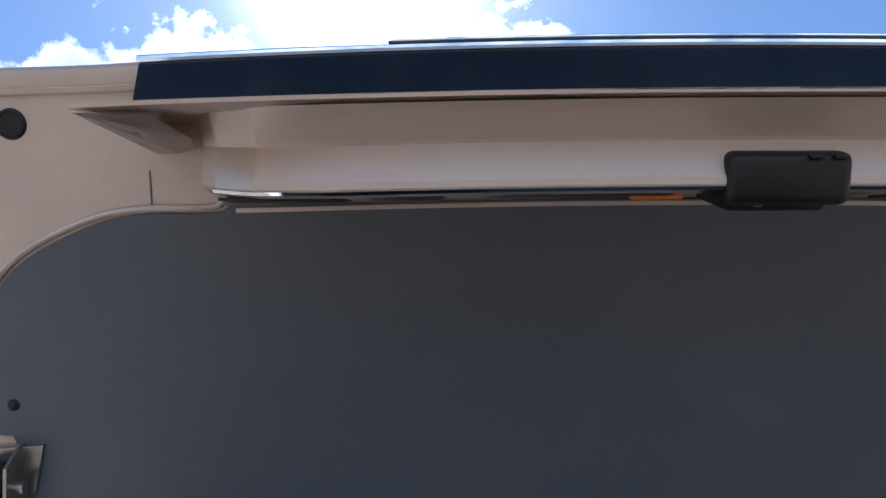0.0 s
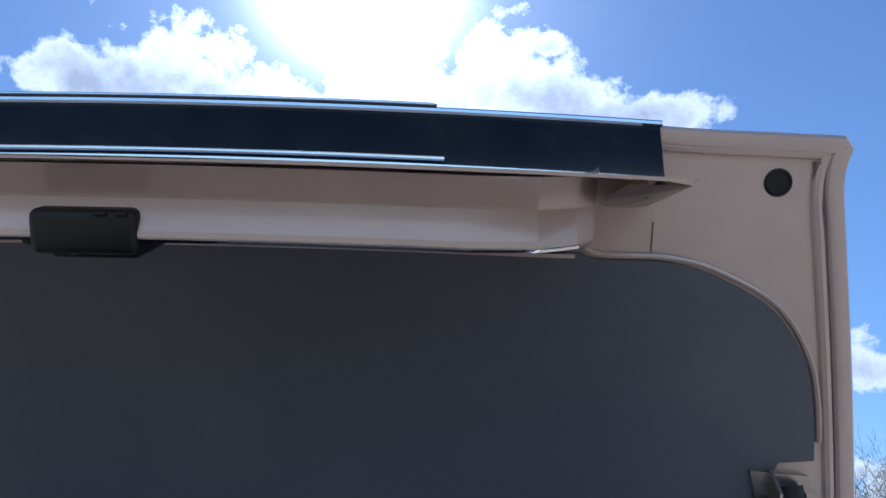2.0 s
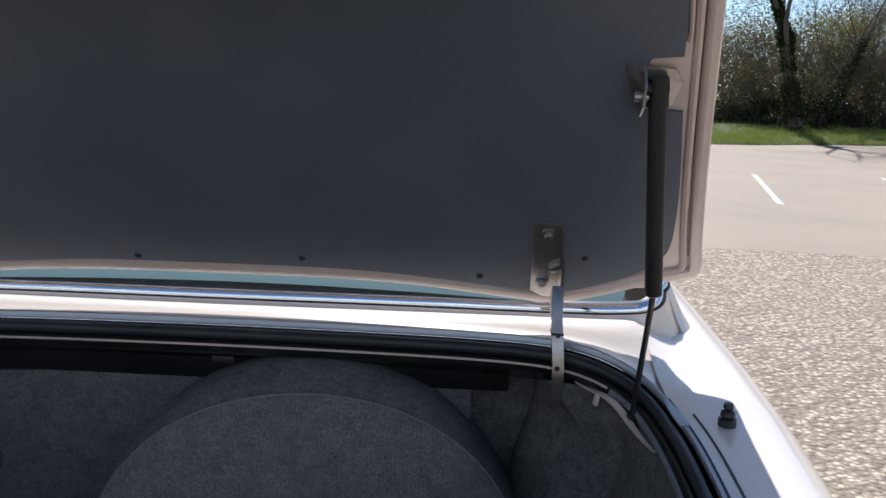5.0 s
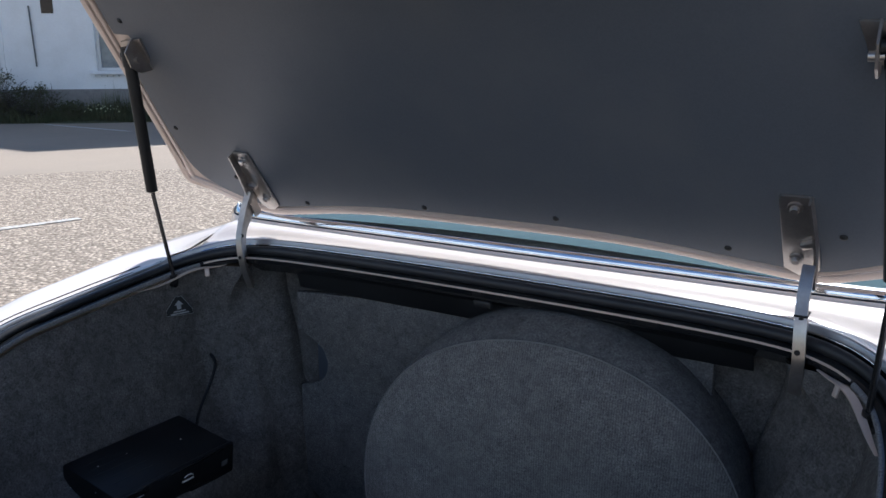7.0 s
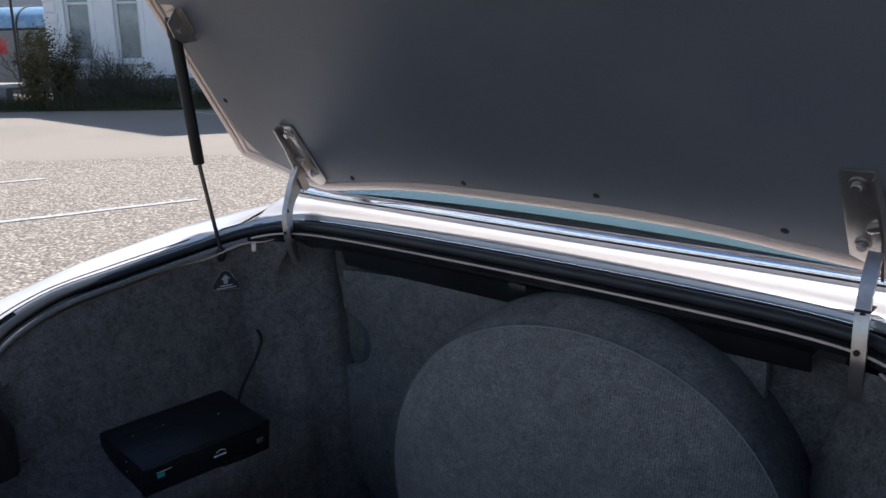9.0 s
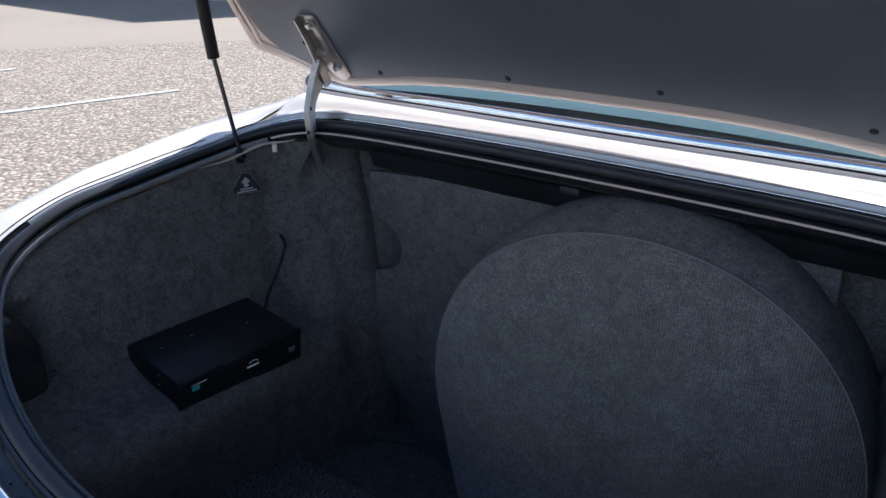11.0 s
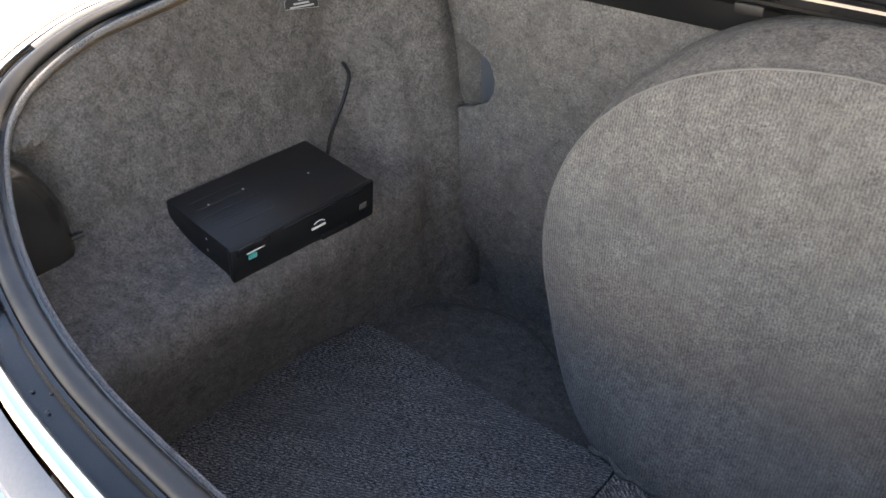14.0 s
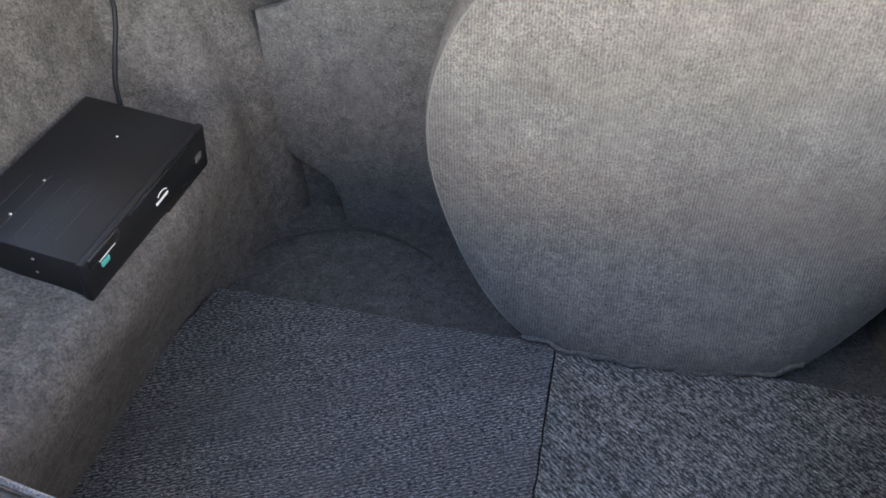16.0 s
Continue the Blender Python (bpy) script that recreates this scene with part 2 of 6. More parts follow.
rowed(LOOP, 0.0048, 26, 0.42)
rowed(LOOP_WORN, 0.0052, -38, 0.42)
CLOTH_EDGE = mat("dark_cloth_piping", (0.06, 0.058, 0.056), 0.95, 0, None, None, 300, 20, 0.4, 400, 0.001)
WHITE_PRINT = mat("white_print", (0.72, 0.72, 0.70), 0.6)
TEAL_PRINT = mat("teal_print", (0.05, 0.42, 0.40), 0.5)
GLASS = glass("tinted_glass", (0.25, 0.37, 0.375), 0.01, 1.0, 0.55)
TARMAC = mat("worn_asphalt", (0.40, 0.318, 0.240), 0.9, 0, (0.26, 0.208, 0.158), (0.28, 0.226, 0.174), 7, 0.35, 0, spec=0.3, contrast=0.5)


def stony(m, scale, dark, light):
    """Adds exposed stones to an asphalt."""
    t = m.node_tree
    b = t.nodes["Principled BSDF"]
    co = t.nodes.new("ShaderNodeTexCoord").outputs["Object"]
    v = t.nodes.new("ShaderNodeTexVoronoi")
    v.inputs["Scale"].default_value = scale
    t.links.new(co, v.inputs["Vector"])
    sep = t.nodes.new("ShaderNodeSeparateColor")
    t.links.new(v.outputs["Color"], sep.inputs[0])
    tone = ramp_node(t, sep.outputs[0], [(0.0, dark), (0.45, tuple((p + q) / 2.4 for p, q in zip(dark, light))), (1.0, light)])
    gap = ramp_node(t, v.outputs["Distance"], [(0.25, (1, 1, 1)), (0.62, (0.25, 0.25, 0.25))])
    old = b.inputs["Base Color"].links[0].from_socket
    t.links.new(mix_node(t, 0.5, old, mix_node(t, 1.0, tone, gap, "MULTIPLY")), b.inputs["Base Color"])
    bn = t.nodes.new("ShaderNodeBump")
    bn.invert = True
    bn.inputs["Strength"].default_value, bn.inputs["Distance"].default_value = 1.0, 0.012
    t.links.new(v.outputs["Distance"], bn.inputs["Height"])
    t.links.new(bn.outputs[0], b.inputs["Normal"])


stony(TARMAC, 36.0, (0.075, 0.062, 0.050), (0.84, 0.70, 0.55))
LINE = mat("worn_white_road_paint", (0.52, 0.51, 0.48), 0.85, 0, (0.30, 0.255, 0.205), (0.42, 0.375, 0.32), 22, 3, 0.6, 60, 0.004, contrast=0.22, shift=0.48)
GRASS = mat("grass_blades", (0.26, 0.31, 0.07), 0.8, 0, (0.16, 0.21, 0.045), (0.28, 0.27, 0.10), 30, 2, spec=0.2)
SOIL = mat("verge_soil", (0.085, 0.095, 0.035), 0.95, 0, (0.05, 0.05, 0.022), (0.07, 0.06, 0.035), 14, 0.8, 0.6, 20, 0.03)
BARK = mat("grey_brown_bark", (0.11, 0.092, 0.072), 0.9, 0, (0.06, 0.050, 0.040), (0.08, 0.082, 0.05), 20, 2, 0.6, 25, 0.02, stretch=(1, 1, 0.25))
IVY = mat("ivy_leaves", (0.038, 0.048, 0.020), 0.85, 0, (0.022, 0.030, 0.013), (0.05, 0.05, 0.022), 12, 1.2, spec=0.15)
SPRING = mat("spring_buds", (0.27, 0.25, 0.07), 0.75, 0, (0.18, 0.16, 0.052), (0.22, 0.15, 0.065), 3, 0.6, spec=0.15)
BRAMBLE = mat("bramble_leaves", (0.150, 0.140, 0.060), 0.8, 0, (0.140, 0.100, 0.056), (0.090, 0.100, 0.040), 3, 0.6, spec=0.15)
RENDER = mat("white_rendered_wall", (0.84, 0.85, 0.86), 0.9, 0, (0.78, 0.79, 0.80), (0.70, 0.705, 0.70), 24, 1.1, 0.3, 40, 0.006)
STONE = mat("grey_plinth_stone", (0.27, 0.25, 0.235), 0.9, 0, (0.19, 0.18, 0.17), (0.22, 0.215, 0.19), 9, 2, 0.5, 14, 0.02)
SLATE = mat("grey_slate", (0.16, 0.165, 0.175), 0.7, 0, (0.11, 0.115, 0.125), (0.14, 0.145, 0.14), 12, 1.5)
WOOD_WHITE = mat("white_window_frame", (0.74, 0.74, 0.73), 0.45)
PANE = mat("curtained_pane", (0.20, 0.24, 0.27), 0.08, 0, (0.14, 0.17, 0.20), (0.30, 0.34, 0.36), 6, 2.2, spec=0.8)
BLUE_SHEET = mat("blue_polycarbonate", (0.24, 0.38, 0.52), 0.20, 0, (0.20, 0.33, 0.46), (0.42, 0.52, 0.60), 20, 3)
RED = mat("red_paint", (0.50, 0.03, 0.035), 0.3, 0, coat=0.5)
CAR_BLACK = mat("black_car_paint", (0.006, 0.006, 0.007), 0.3, 0, None, (0.012, 0.012, 0.012), 50, 3, coat=0.25, spec=0.3)
LAMP_RED = mat("red_lamp_lens", (0.42, 0.02, 0.02), 0.15, 0, coat=0.8)
TYRE = mat("tyre_rubber", (0.020, 0.020, 0.021), 0.8, 0, None, None, 80, 12, 0.3, 60, 0.004)
ALLOY = mat("alloy_wheel", (0.55, 0.56, 0.58), 0.3, 0.9)
DARK_GLASS = mat("dark_privacy_glass", (0.012, 0.014, 0.016), 0.05, 0, None, (0.02, 0.024, 0.024), 8, 2, spec=0.7)
BIN_GREY = mat("dark_street_metal", (0.03, 0.03, 0.032), 0.5, 0.3)



def leafy(m, share=0.45):
    """Lets light through thin leaves."""
    t = m.node_tree
    b, out = t.nodes["Principled BSDF"], t.nodes["Material Output"]
    tr, mx = t.nodes.new("ShaderNodeBsdfTranslucent"), t.nodes.new("ShaderNodeMixShader")
    t.links.new(b.inputs["Base Color"].links[0].from_socket, tr.inputs[0])
    mx.inputs[0].default_value = share
    t.links.new(b.outputs[0], mx.inputs[1])
    t.links.new(tr.outputs[0], mx.inputs[2])
    t.links.new(mx.outputs[0], out.inputs[0])


for leaf_material in (GRASS, IVY, SPRING, BRAMBLE):
    leafy(leaf_material, 0.3)
WEEDS = mat("dull_weeds", (0.10, 0.11, 0.055), 0.85, 0, (0.06, 0.07, 0.03), (0.13, 0.11, 0.07), 20, 2)
leafy(WEEDS, 0.3)

# ---- mesh builders ----


def part(name, bm, material, parent=None, label="", angle=38):
    me = bpy.data.meshes.new(name)
    bmesh.ops.recalc_face_normals(bm, faces=bm.faces)
    bm.to_mesh(me)
    bm.free()
    me.materials.append(material)
    me.polygons.foreach_set("use_smooth", [True] * len(me.polygons))
    me.set_sharp_from_angle(angle=radians(angle))
    ob = new(name, me)
    if parent is not None:
        ob.parent = parent
    if label:
        tagged(ob, label)
    return ob


def thing(name, label, category, at=(0, 0, 0), group="", kind="", m=None):
    ob = new(name)
    ob.empty_display_size = 0.05
    ob.matrix_world = m if m is not None else Matrix.Translation(at)
    return tagged(ob, label, category, group, kind)


def box(size, at=(0, 0, 0), bevel=0.0, rot=None, seg=2):
    bm = bmesh.new()
    bmesh.ops.create_cube(bm, size=1.0)
    bmesh.ops.scale(bm, vec=size, verts=bm.verts)
    if bevel:
        bmesh.ops.bevel(bm, geom=bm.edges[:], offset=bevel, segments=seg, profile=0.5, affect="EDGES")
    if rot is not None:
        bmesh.ops.transform(bm, matrix=rot, verts=bm.verts)
    bmesh.ops.translate(bm, vec=at, verts=bm.verts)
    return bm


def join(*bms):
    out = bms[0]
    for b in bms[1:]:
        me = bpy.data.meshes.new("tmp")
        b.to_mesh(me)
        b.free()
        out.from_mesh(me)
        bpy.data.meshes.remove(me)
    return out


def from_lists(verts, faces):
    bm = bmesh.new()
    vs = [bm.verts.new(v) for v in verts]
    for f in faces:
        try:
            bm.faces.new([vs[i] for i in f])
        except ValueError:
            pass
    return bm


def smooth_path(pts, n=8, closed=False):
    """Catmull-Rom through the points."""
    pts = [Vector(p) for p in pts]
    out = []
    k = len(pts)
    for i in range(k if closed else k - 1):
        if closed:
            a, b, c, d = pts[i - 1], pts[i], pts[(i + 1) % k], pts[(i + 2) % k]
        else:
            a, b, c, d = pts[max(i - 1, 0)], pts[i], pts[i + 1], pts[min(i + 2, k - 1)]
        for j in range(n):
            s = j / n
            out.append(0.5 * (2 * b + (c - a) * s + (2 * a - 5 * b + 4 * c - d) * s * s + (3 * b - a - 3 * c + d) * s ** 3))
    if not closed:
        out.append(pts[-1])
    return out


def sweep(path, profile, closed=False, ring=True, up=(0, 0, 1), scale=None, caps=True, rise=None):
    """Carries a profile of (out, up), or one that depends on the place, along a path; out is tangent x up."""
    bm = bmesh.new()
    up = Vector(up)
    rows = []
    k = len(path)
    for i, p in enumerate(path):
        if closed:
            tan = path[(i + 1) % k] - path[i - 1]
        else:
            tan = path[min(i + 1, k - 1)] - path[max(i - 1, 0)]
        tan.normalize()
        side = tan.cross(up)
        if side.length < 1e-4:
            side = tan.cross(Vector((0.3, 1, 0.1)))
        side.normalize()
        u2 = side.cross(tan)
        s = scale(i / max(k - 1, 1)) if scale else 1.0
        g = rise(p) if rise else 1.0
        rows.append([bm.verts.new(p + side * a * s + u2 * b * s * g) for a, b in (profile(p) if callable(profile) else profile)])
    n = len(rows[0])
    for i in range(k if closed else k - 1):
        r0, r1 = rows[i], rows[(i + 1) % k]
        for j in range(n if ring else n - 1):
            bm.faces.new((r0[j], r0[(j + 1) % n], r1[(j + 1) % n], r1[j]))
    if ring and caps and not closed:
        bm.faces.new(rows[0])
        bm.faces.new(rows[-1][::-1])
    return bm


def circle(r, n=10, ry=None):
    ry = ry or r
    return [(r * math.cos(2 * math.pi * i / n), ry * math.sin(2 * math.pi * i / n)) for i in range(n)]


def rod(a, b, r, n=12, r2=None):
    a, b = Vector(a), Vector(b)
    r2 = r if r2 is None else r2
    return sweep([a, b], circle(1.0, n), scale=lambda s: r + (r2 - r) * s)


def lathe(profile, n=48, m=None):
    """Turns a profile of (radius, height) round the z axis."""
    bm = bmesh.new()
    rows = []
    for r, h in profile:
        if r < 1e-6:
            rows.append([bm.verts.new((0, 0, h))])
        else:
            rows.append([bm.verts.new((r * math.cos(2 * math.pi * i / n), r * math.sin(2 * math.pi * i / n), h)) for i in range(n)])
    for a, b in zip(rows, rows[1:]):
        for i in range(n):
            j = (i + 1) % n
            if len(a) == 1 and len(b) == 1:
                continue
            if len(a) == 1:
                bm.faces.new((a[0], b[i], b[j]))
            elif len(b) == 1:
                bm.faces.new((a[i], a[j], b[0]))
            else:
                bm.faces.new((a[i], a[j], b[j], b[i]))
    if m is not None:
        bmesh.ops.transform(bm, matrix=m, verts=bm.verts)
    return bm


def plate(outline, z0, z1, bevel=0.0):
    """A flat plate with this outline in x, y between two heights."""
    bm = bmesh.new()
    f = bm.faces.new([bm.verts.new((x, y, z0)) for x, y in outline])
    r = bmesh.ops.extrude_face_region(bm, geom=[f])
    bmesh.ops.translate(bm, vec=(0, 0, z1 - z0), verts=[g for g in r["geom"] if isinstance(g, bmesh.types.BMVert)])
    if bevel:
        top = [e for e in bm.edges if all(abs(v.co.z - z1) < 1e-6 for v in e.verts)]
        bmesh.ops.bevel(bm, geom=top, offset=bevel, segments=2, profile=0.5, affect="EDGES")
    return bm


def grid(nu, nv, f):
    verts = [f(i / (nu - 1), j / (nv - 1)) for i in range(nu) for j in range(nv)]
    return from_lists(verts, [(i * nv + j, i * nv + j + 1, (i + 1) * nv + j + 1, (i + 1) * nv + j) for i in range(nu - 1) for j in range(nv - 1)])


def lerp(table, x):
    """Smooth interpolation in a table of (key, value)."""
    if x <= table[0][0]:
        return table[0][1]
    for (a, p), (b, q) in zip(table, table[1:]):
        if x <= b:
            s = (x - a) / (b - a)
            s = s * s * (3 - 2 * s)
            return p + (q - p) * s
    return table[-1][1]


def linear(table, x):
    if x <= table[0][0]:
        return table[0][1]
    for (a, p), (b, q) in zip(table, table[1:]):
        if x <= b:
            return p + (q - p) * (x - a) / (b - a)
    return table[-1][1]


# ---- ground ----
ground = part("ground", grid(61, 61, lambda u, v: ((u - 0.5) * 900 * abs(u - 0.5) * 2, (v - 0.5) * 900 * abs(v - 0.5) * 2, 0.0)), TARMAC)
tagged(ground, "worn pale asphalt of a car park", "asphalt", kind="structure")

SANDY = mat("sandy_worn_asphalt", (0.335, 0.270, 0.205), 0.92, 0, (0.235, 0.188, 0.142), (0.225, 0.186, 0.148), 40, 0.38, 0.3, 60, 0.004, contrast=0.5)
sandy = part("worn_surface", grid(70, 24, lambda u, v: (0.9 + 34 * u, (5.9 + 0.18 * math.sin(u * 31) + 0.10 * noise.noise((u * 90, 0, 0))) * (1 - v) + (22.6 + 12.9 * u) * v, 0.0 if v in (0, 1) else 0.004)), SANDY)
tagged(sandy, "smoother sandy worn strip of the car park", "asphalt", kind="structure")


def bay_line(a, b, width=0.09):
    a, b = Vector(a), Vector(b)
    d = (b - a).normalized()
    s = Vector((d.y, -d.x)) * width / 2
    n = 24
    rnd = random.Random(int(a.x * 100))
    verts, faces = [], []
    for i in range(n + 1):
        p = a + (b - a) * i / n
        for k in (-1, 1):
            q = p + s * k * (1 + rnd.uniform(-0.18, 0.18))
            verts += [(q.x, q.y, 0.008), (q.x, q.y, 0.0)]
    for i in range(n):
        o = i * 4
        faces += [(o, o + 2, o + 6, o + 4), (o, o + 4, o + 5, o + 1), (o + 2, o + 3, o + 7, o + 6)]
    return tagged(part("bay_marking", from_lists(verts, faces), LINE), "faded white parking bay line on asphalt", "road marking", "parking bay lines", "structure")


for a, b in (((-5.41, 2.82), (-6.6, -2.0)), ((-7.76, 2.55), (-9.0, -2.3)), ((-12.3, 8.55), (-15.2, 8.75)), ((4.1, 9.48), (5.12, 14.03)), ((6.51, 9.44), (7.37, 14.05)), ((8.9, 9.4), (9.75, 14.0))):
    bay_line(a, b)

COVER_METAL = mat("polished_dark_metal", (0.105, 0.096, 0.085), 0.14, 0.75, (0.095, 0.088, 0.080), (0.060, 0.056, 0.050), 60, 12, spec=0.7)

# ---- the car ----
car = thing("car", "rose-beige classic coupe with its boot lid raised", "car")

# inner lip of the boot opening, left half from the middle of the front to the middle of the rear
LIP_HALF = [(0, -0.008, 0.887), (-0.30, -0.008, 0.885), (-0.50, -0.012, 0.880), (-0.59, -0.034, 0.871), (-0.645, -0.088, 0.855), (-0.672, -0.18, 0.836), (-0.682, -0.31, 0.817),
            (-0.682, -0.44, 0.798), (-0.672, -0.545, 0.758), (-0.64, -0.605, 0.705), (-0.50, -0.668, 0.643), (-0.29, -0.706, 0.611), (0, -0.712, 0.602)]
LIP = smooth_path(LIP_HALF + [(-x, y, z) for x, y, z in LIP_HALF[-2:0:-1]], 10, True)
NF = 120  # samples per half


def lip_offset(out, up):
    """The lip's path moved outwards and up."""
    k = len(LIP)
    res = []
    for i, p in enumerate(LIP):
        tan = (LIP[(i + 1) % k] - LIP[i - 1])
        tan.z = 0
        side = tan.normalized().cross(Vector((0, 0, 1)))
        res.append(p + side * out + Vector((0, 0, up * upstand(p.y))))
    return res


def upstand(y):
    """How much of the full upstand the gutter has here."""
    return min(1.0, max(0.5, 1.0 + (y + 0.03) * 5.0))


EDGE = lip_offset(0.046, 0.0300)


def rise(p):
    return upstand(p.y)


# round the opening: flange, dark channel, bulb seal, bright carrier, painted upstand


def draw_in(p):
    """How far out the channel reaches here: narrower along the rear sill."""
    return lerp([(-0.60, 0.85), (-0.42, 1.0)], p.y)


def gutter_profile(p):
    k = draw_in(p)
    return [(a * k, b) for a, b in ((0.001, -0.012), (0.000, -0.002), (0.002, 0.001), (0.010, 0.003), (0.034, 0.003), (0.0365, 0.012), (0.0385, 0.020), (0.044, 0.021), (0.046, 0.010), (0.046, -0.04))]


def upstand_profile(p):
    k = draw_in(p)
    return [(a * k, b) for a, b in ((0.0380, 0.019), (0.0385, 0.026), (0.0400, 0.0300), (0.0430, 0.0312), (0.0470, 0.0290), (0.0480, 0.018))]


def seal_profile(p):
    k = draw_in(p)
    r = lerp([(-0.58, 0.0112), (-0.40, 0.0090)], p.y) * (1 + 0.07 * noise.noise((p.x * 22, p.y * 22, 3)))
    wide = 1.0 + 0.15 * (1 - k) / 0.15
    return [(0.0245 * k - 0.002 + r * wide * math.cos(a), 0.0105 + 0.0015 * (1 - k) + r * 1.05 * math.sin(a)) for a in [2 * math.pi * i / 14 for i in range(14)]]


part("boot_gutter", sweep(LIP, gutter_profile, True, rise=rise), BLACK_GLOSS, car, "black-painted gutter channel")
turn = [i for i, p in enumerate(LIP) if p.x > 0 and p.y > -0.50][0]
stop = [i for i, p in enumerate(LIP) if p.y <= -0.50][0]
EDGE_TRIM = mat("satin_edge_trim", (0.36, 0.365, 0.39), 0.30, 0.55, (0.31, 0.315, 0.34), (0.41, 0.415, 0.43), 60, 8)
part("gutter_upstand", sweep(LIP[turn:] + LIP[:stop], upstand_profile, rise=rise), EDGE_TRIM, car, "satin rolled edge of the opening")
front_lip = sorted([p for p in LIP if p.y > -0.060], key=lambda p: -p.x)
rest_lip = LIP[[i for i, p in enumerate(LIP) if p.x < 0 and p.y <= -0.060][0]:[i for i, p in enumerate(LIP) if p.x > 0 and p.y <= -0.060][-1] + 1]
part("boot_flange", sweep(front_lip, [(-0.0010, -0.0030), (-0.0010, -0.0004), (0.0002, 0.0004), (0.0012, -0.0002), (0.0010, -0.0035)]), PAINT_INNER, car, "thin painted flange edge")
PIPING = mat("grey_woven_piping", (0.27, 0.27, 0.28), 0.85, 0, (0.07, 0.07, 0.075), (0.20, 0.20, 0.205), 500, 20, 0.8, 500, 0.002, spec=0.2, contrast=0.2)
part("edge_piping", sweep(rest_lip, [(-0.0015 + 0.0036 * math.cos(a), -0.003 + 0.0050 * math.sin(a)) for a in [2 * math.pi * i / 8 for i in range(8)]]), PIPING, car, "grey woven edge piping")
seal = part("boot_seal", sweep(LIP, seal_profile, True, rise=lambda p: 0.5 + 0.5 * rise(p)), RUBBER, car, "black rubber weather seal")
part("seal_carrier", sweep(front_lip, [(0.0356 + 0.0021 * math.cos(a), 0.0206 + 0.0021 * math.sin(a)) for a in [2 * math.pi * i / 10 for i in range(10)]], rise=rise), CHROME, seal, "bright metal carrier edge")

ROWS_Y = [(-0.80, 0.64), (-0.62, 0.742), (-0.515, 0.793), (-0.34, 0.836), (-0.105, 0.870), (0.05, 0.882), (0.145, 0.886), (0.5, 0.895), (2.2, 0.90), (3.2, 0.83), (3.9, 0.70)]


def body_height(x, y):
    ax = abs(x)
    crown = 0.036 * (1 - (ax / 0.74) ** 2) if ax < 0.74 else 0.0
    fall = 8.0 * (ax - 0.80) ** 2 if ax > 0.80 else 0.0
    h = linear(ROWS_Y, y) + crown - fall
    # the deck swells up to the rear window
    return h + max(0.0, 0.925 - h) * lerp([(0.67, 1.0), (0.76, 0.0)], ax) * lerp([(0.0, 0.0), (0.09, 1.0)], y) * lerp([(0.25, 1.0), (0.6, 0.0)], y)


front_edge = sorted([p for p in EDGE if p.y > -0.16 and abs(p.x) <= 0.701], key=lambda p: p.x)
XC = front_edge[-1].x
YC = front_edge[-1].y


def edge_y(x):
    return linear([(p.x, p.y) for p in front_edge], x)


def edge_z(x):
    return linear([(p.x, p.z) for p in front_edge], x)


def deck_front(x):
    """Where the deck ends against the rear window."""
    return lerp([(0, 0.105), (0.55, 0.109), (0.68, 0.120), (0.73, 0.20)], abs(x))


def deck_point(u, v):
    x = (u * 2 - 1) * XC
    y0, z0 = edge_y(x), edge_z(x)
    y = y0 + (deck_front(x) - y0) * v
    s = min(1, v * 3.0)
    return (x, y, z0 * (1 - s) + body_height(x, y) * s + 0.0035 * math.sin(math.pi * min(1, v * 1.2)) * (1 - (x / XC) ** 6))


deck = part("rear_deck", grid(81, 9, deck_point), PAINT, car, "sunlit rose-beige painted deck panel")

left_edge = sorted([p for p in EDGE if p.x < -0.5 and -0.64 < p.y < YC + 0.001], key=lambda p: p.y)


def wing_z(x, y, c, z0):
    """Height of the wing a share c of the way out from the opening's edge at height z0."""
    z = body_height(x, y)
    if z0 is None:
        return z
    k = min(1, c / 0.5)
    k = k * k * (3 - 2 * k)
    return z0 * (1 - k) + z * k


def wing_line(sign, out, y0, y1, n=40):
    """A line on the wing at a set distance outside the opening's edge."""
    res = []
    for i in range(n + 1):
        y = y0 + (y1 - y0) * i / n
        x0 = -linear([(p.y, p.x) for p in left_edge], y)
        z0 = linear([(p.y, p.z) for p in left_edge], y)
        c = out / (0.885 - 0.02 * max(0, -y - 0.3) - x0)
        res.append(Vector((sign * (x0 + out), y, wing_z(x0 + out, y, c, z0))))
    return res


def fender(sign):
    ys = [-0.64 + (YC + 0.64) * i / 40 for i in range(41)] + [YC + 0.02 + (3.85 - YC) * (i / 24) ** 1.4 for i in range(25)]
    cols = [0, 0.03, 0.06, 0.10, 0.16, 0.3, 0.5, 0.68, 0.82, 0.92, 1.0]
    verts, n = [], 15
    for y in ys:
        if y <= YC:
            x0 = -linear([(p.y, p.x) for p in left_edge], y)
            z0 = linear([(p.y, p.z) for p in left_edge], y)
        else:
            x0, z0 = XC - 0.004, None
        xo = 0.885 - 0.02 * max(0, -y - 0.3)
        for c in cols:
            x = x0 + (xo - x0) * c
            verts.append((sign * x, y, wing_z(x, y, c, z0)))
        zt = verts[-1][2]
        for dx, dz in ((0.008, -0.05), (0.012, -0.16), (0.005, -0.30), (-0.03, -0.48)):
            verts.append((sign * (xo + dx), y, zt + dz))
    faces = [(i * n + j, i * n + j + 1, (i + 1) * n + j + 1, (i + 1) * n + j) for i in range(len(ys) - 1) for j in range(n - 1)]
    return from_lists(verts, faces)


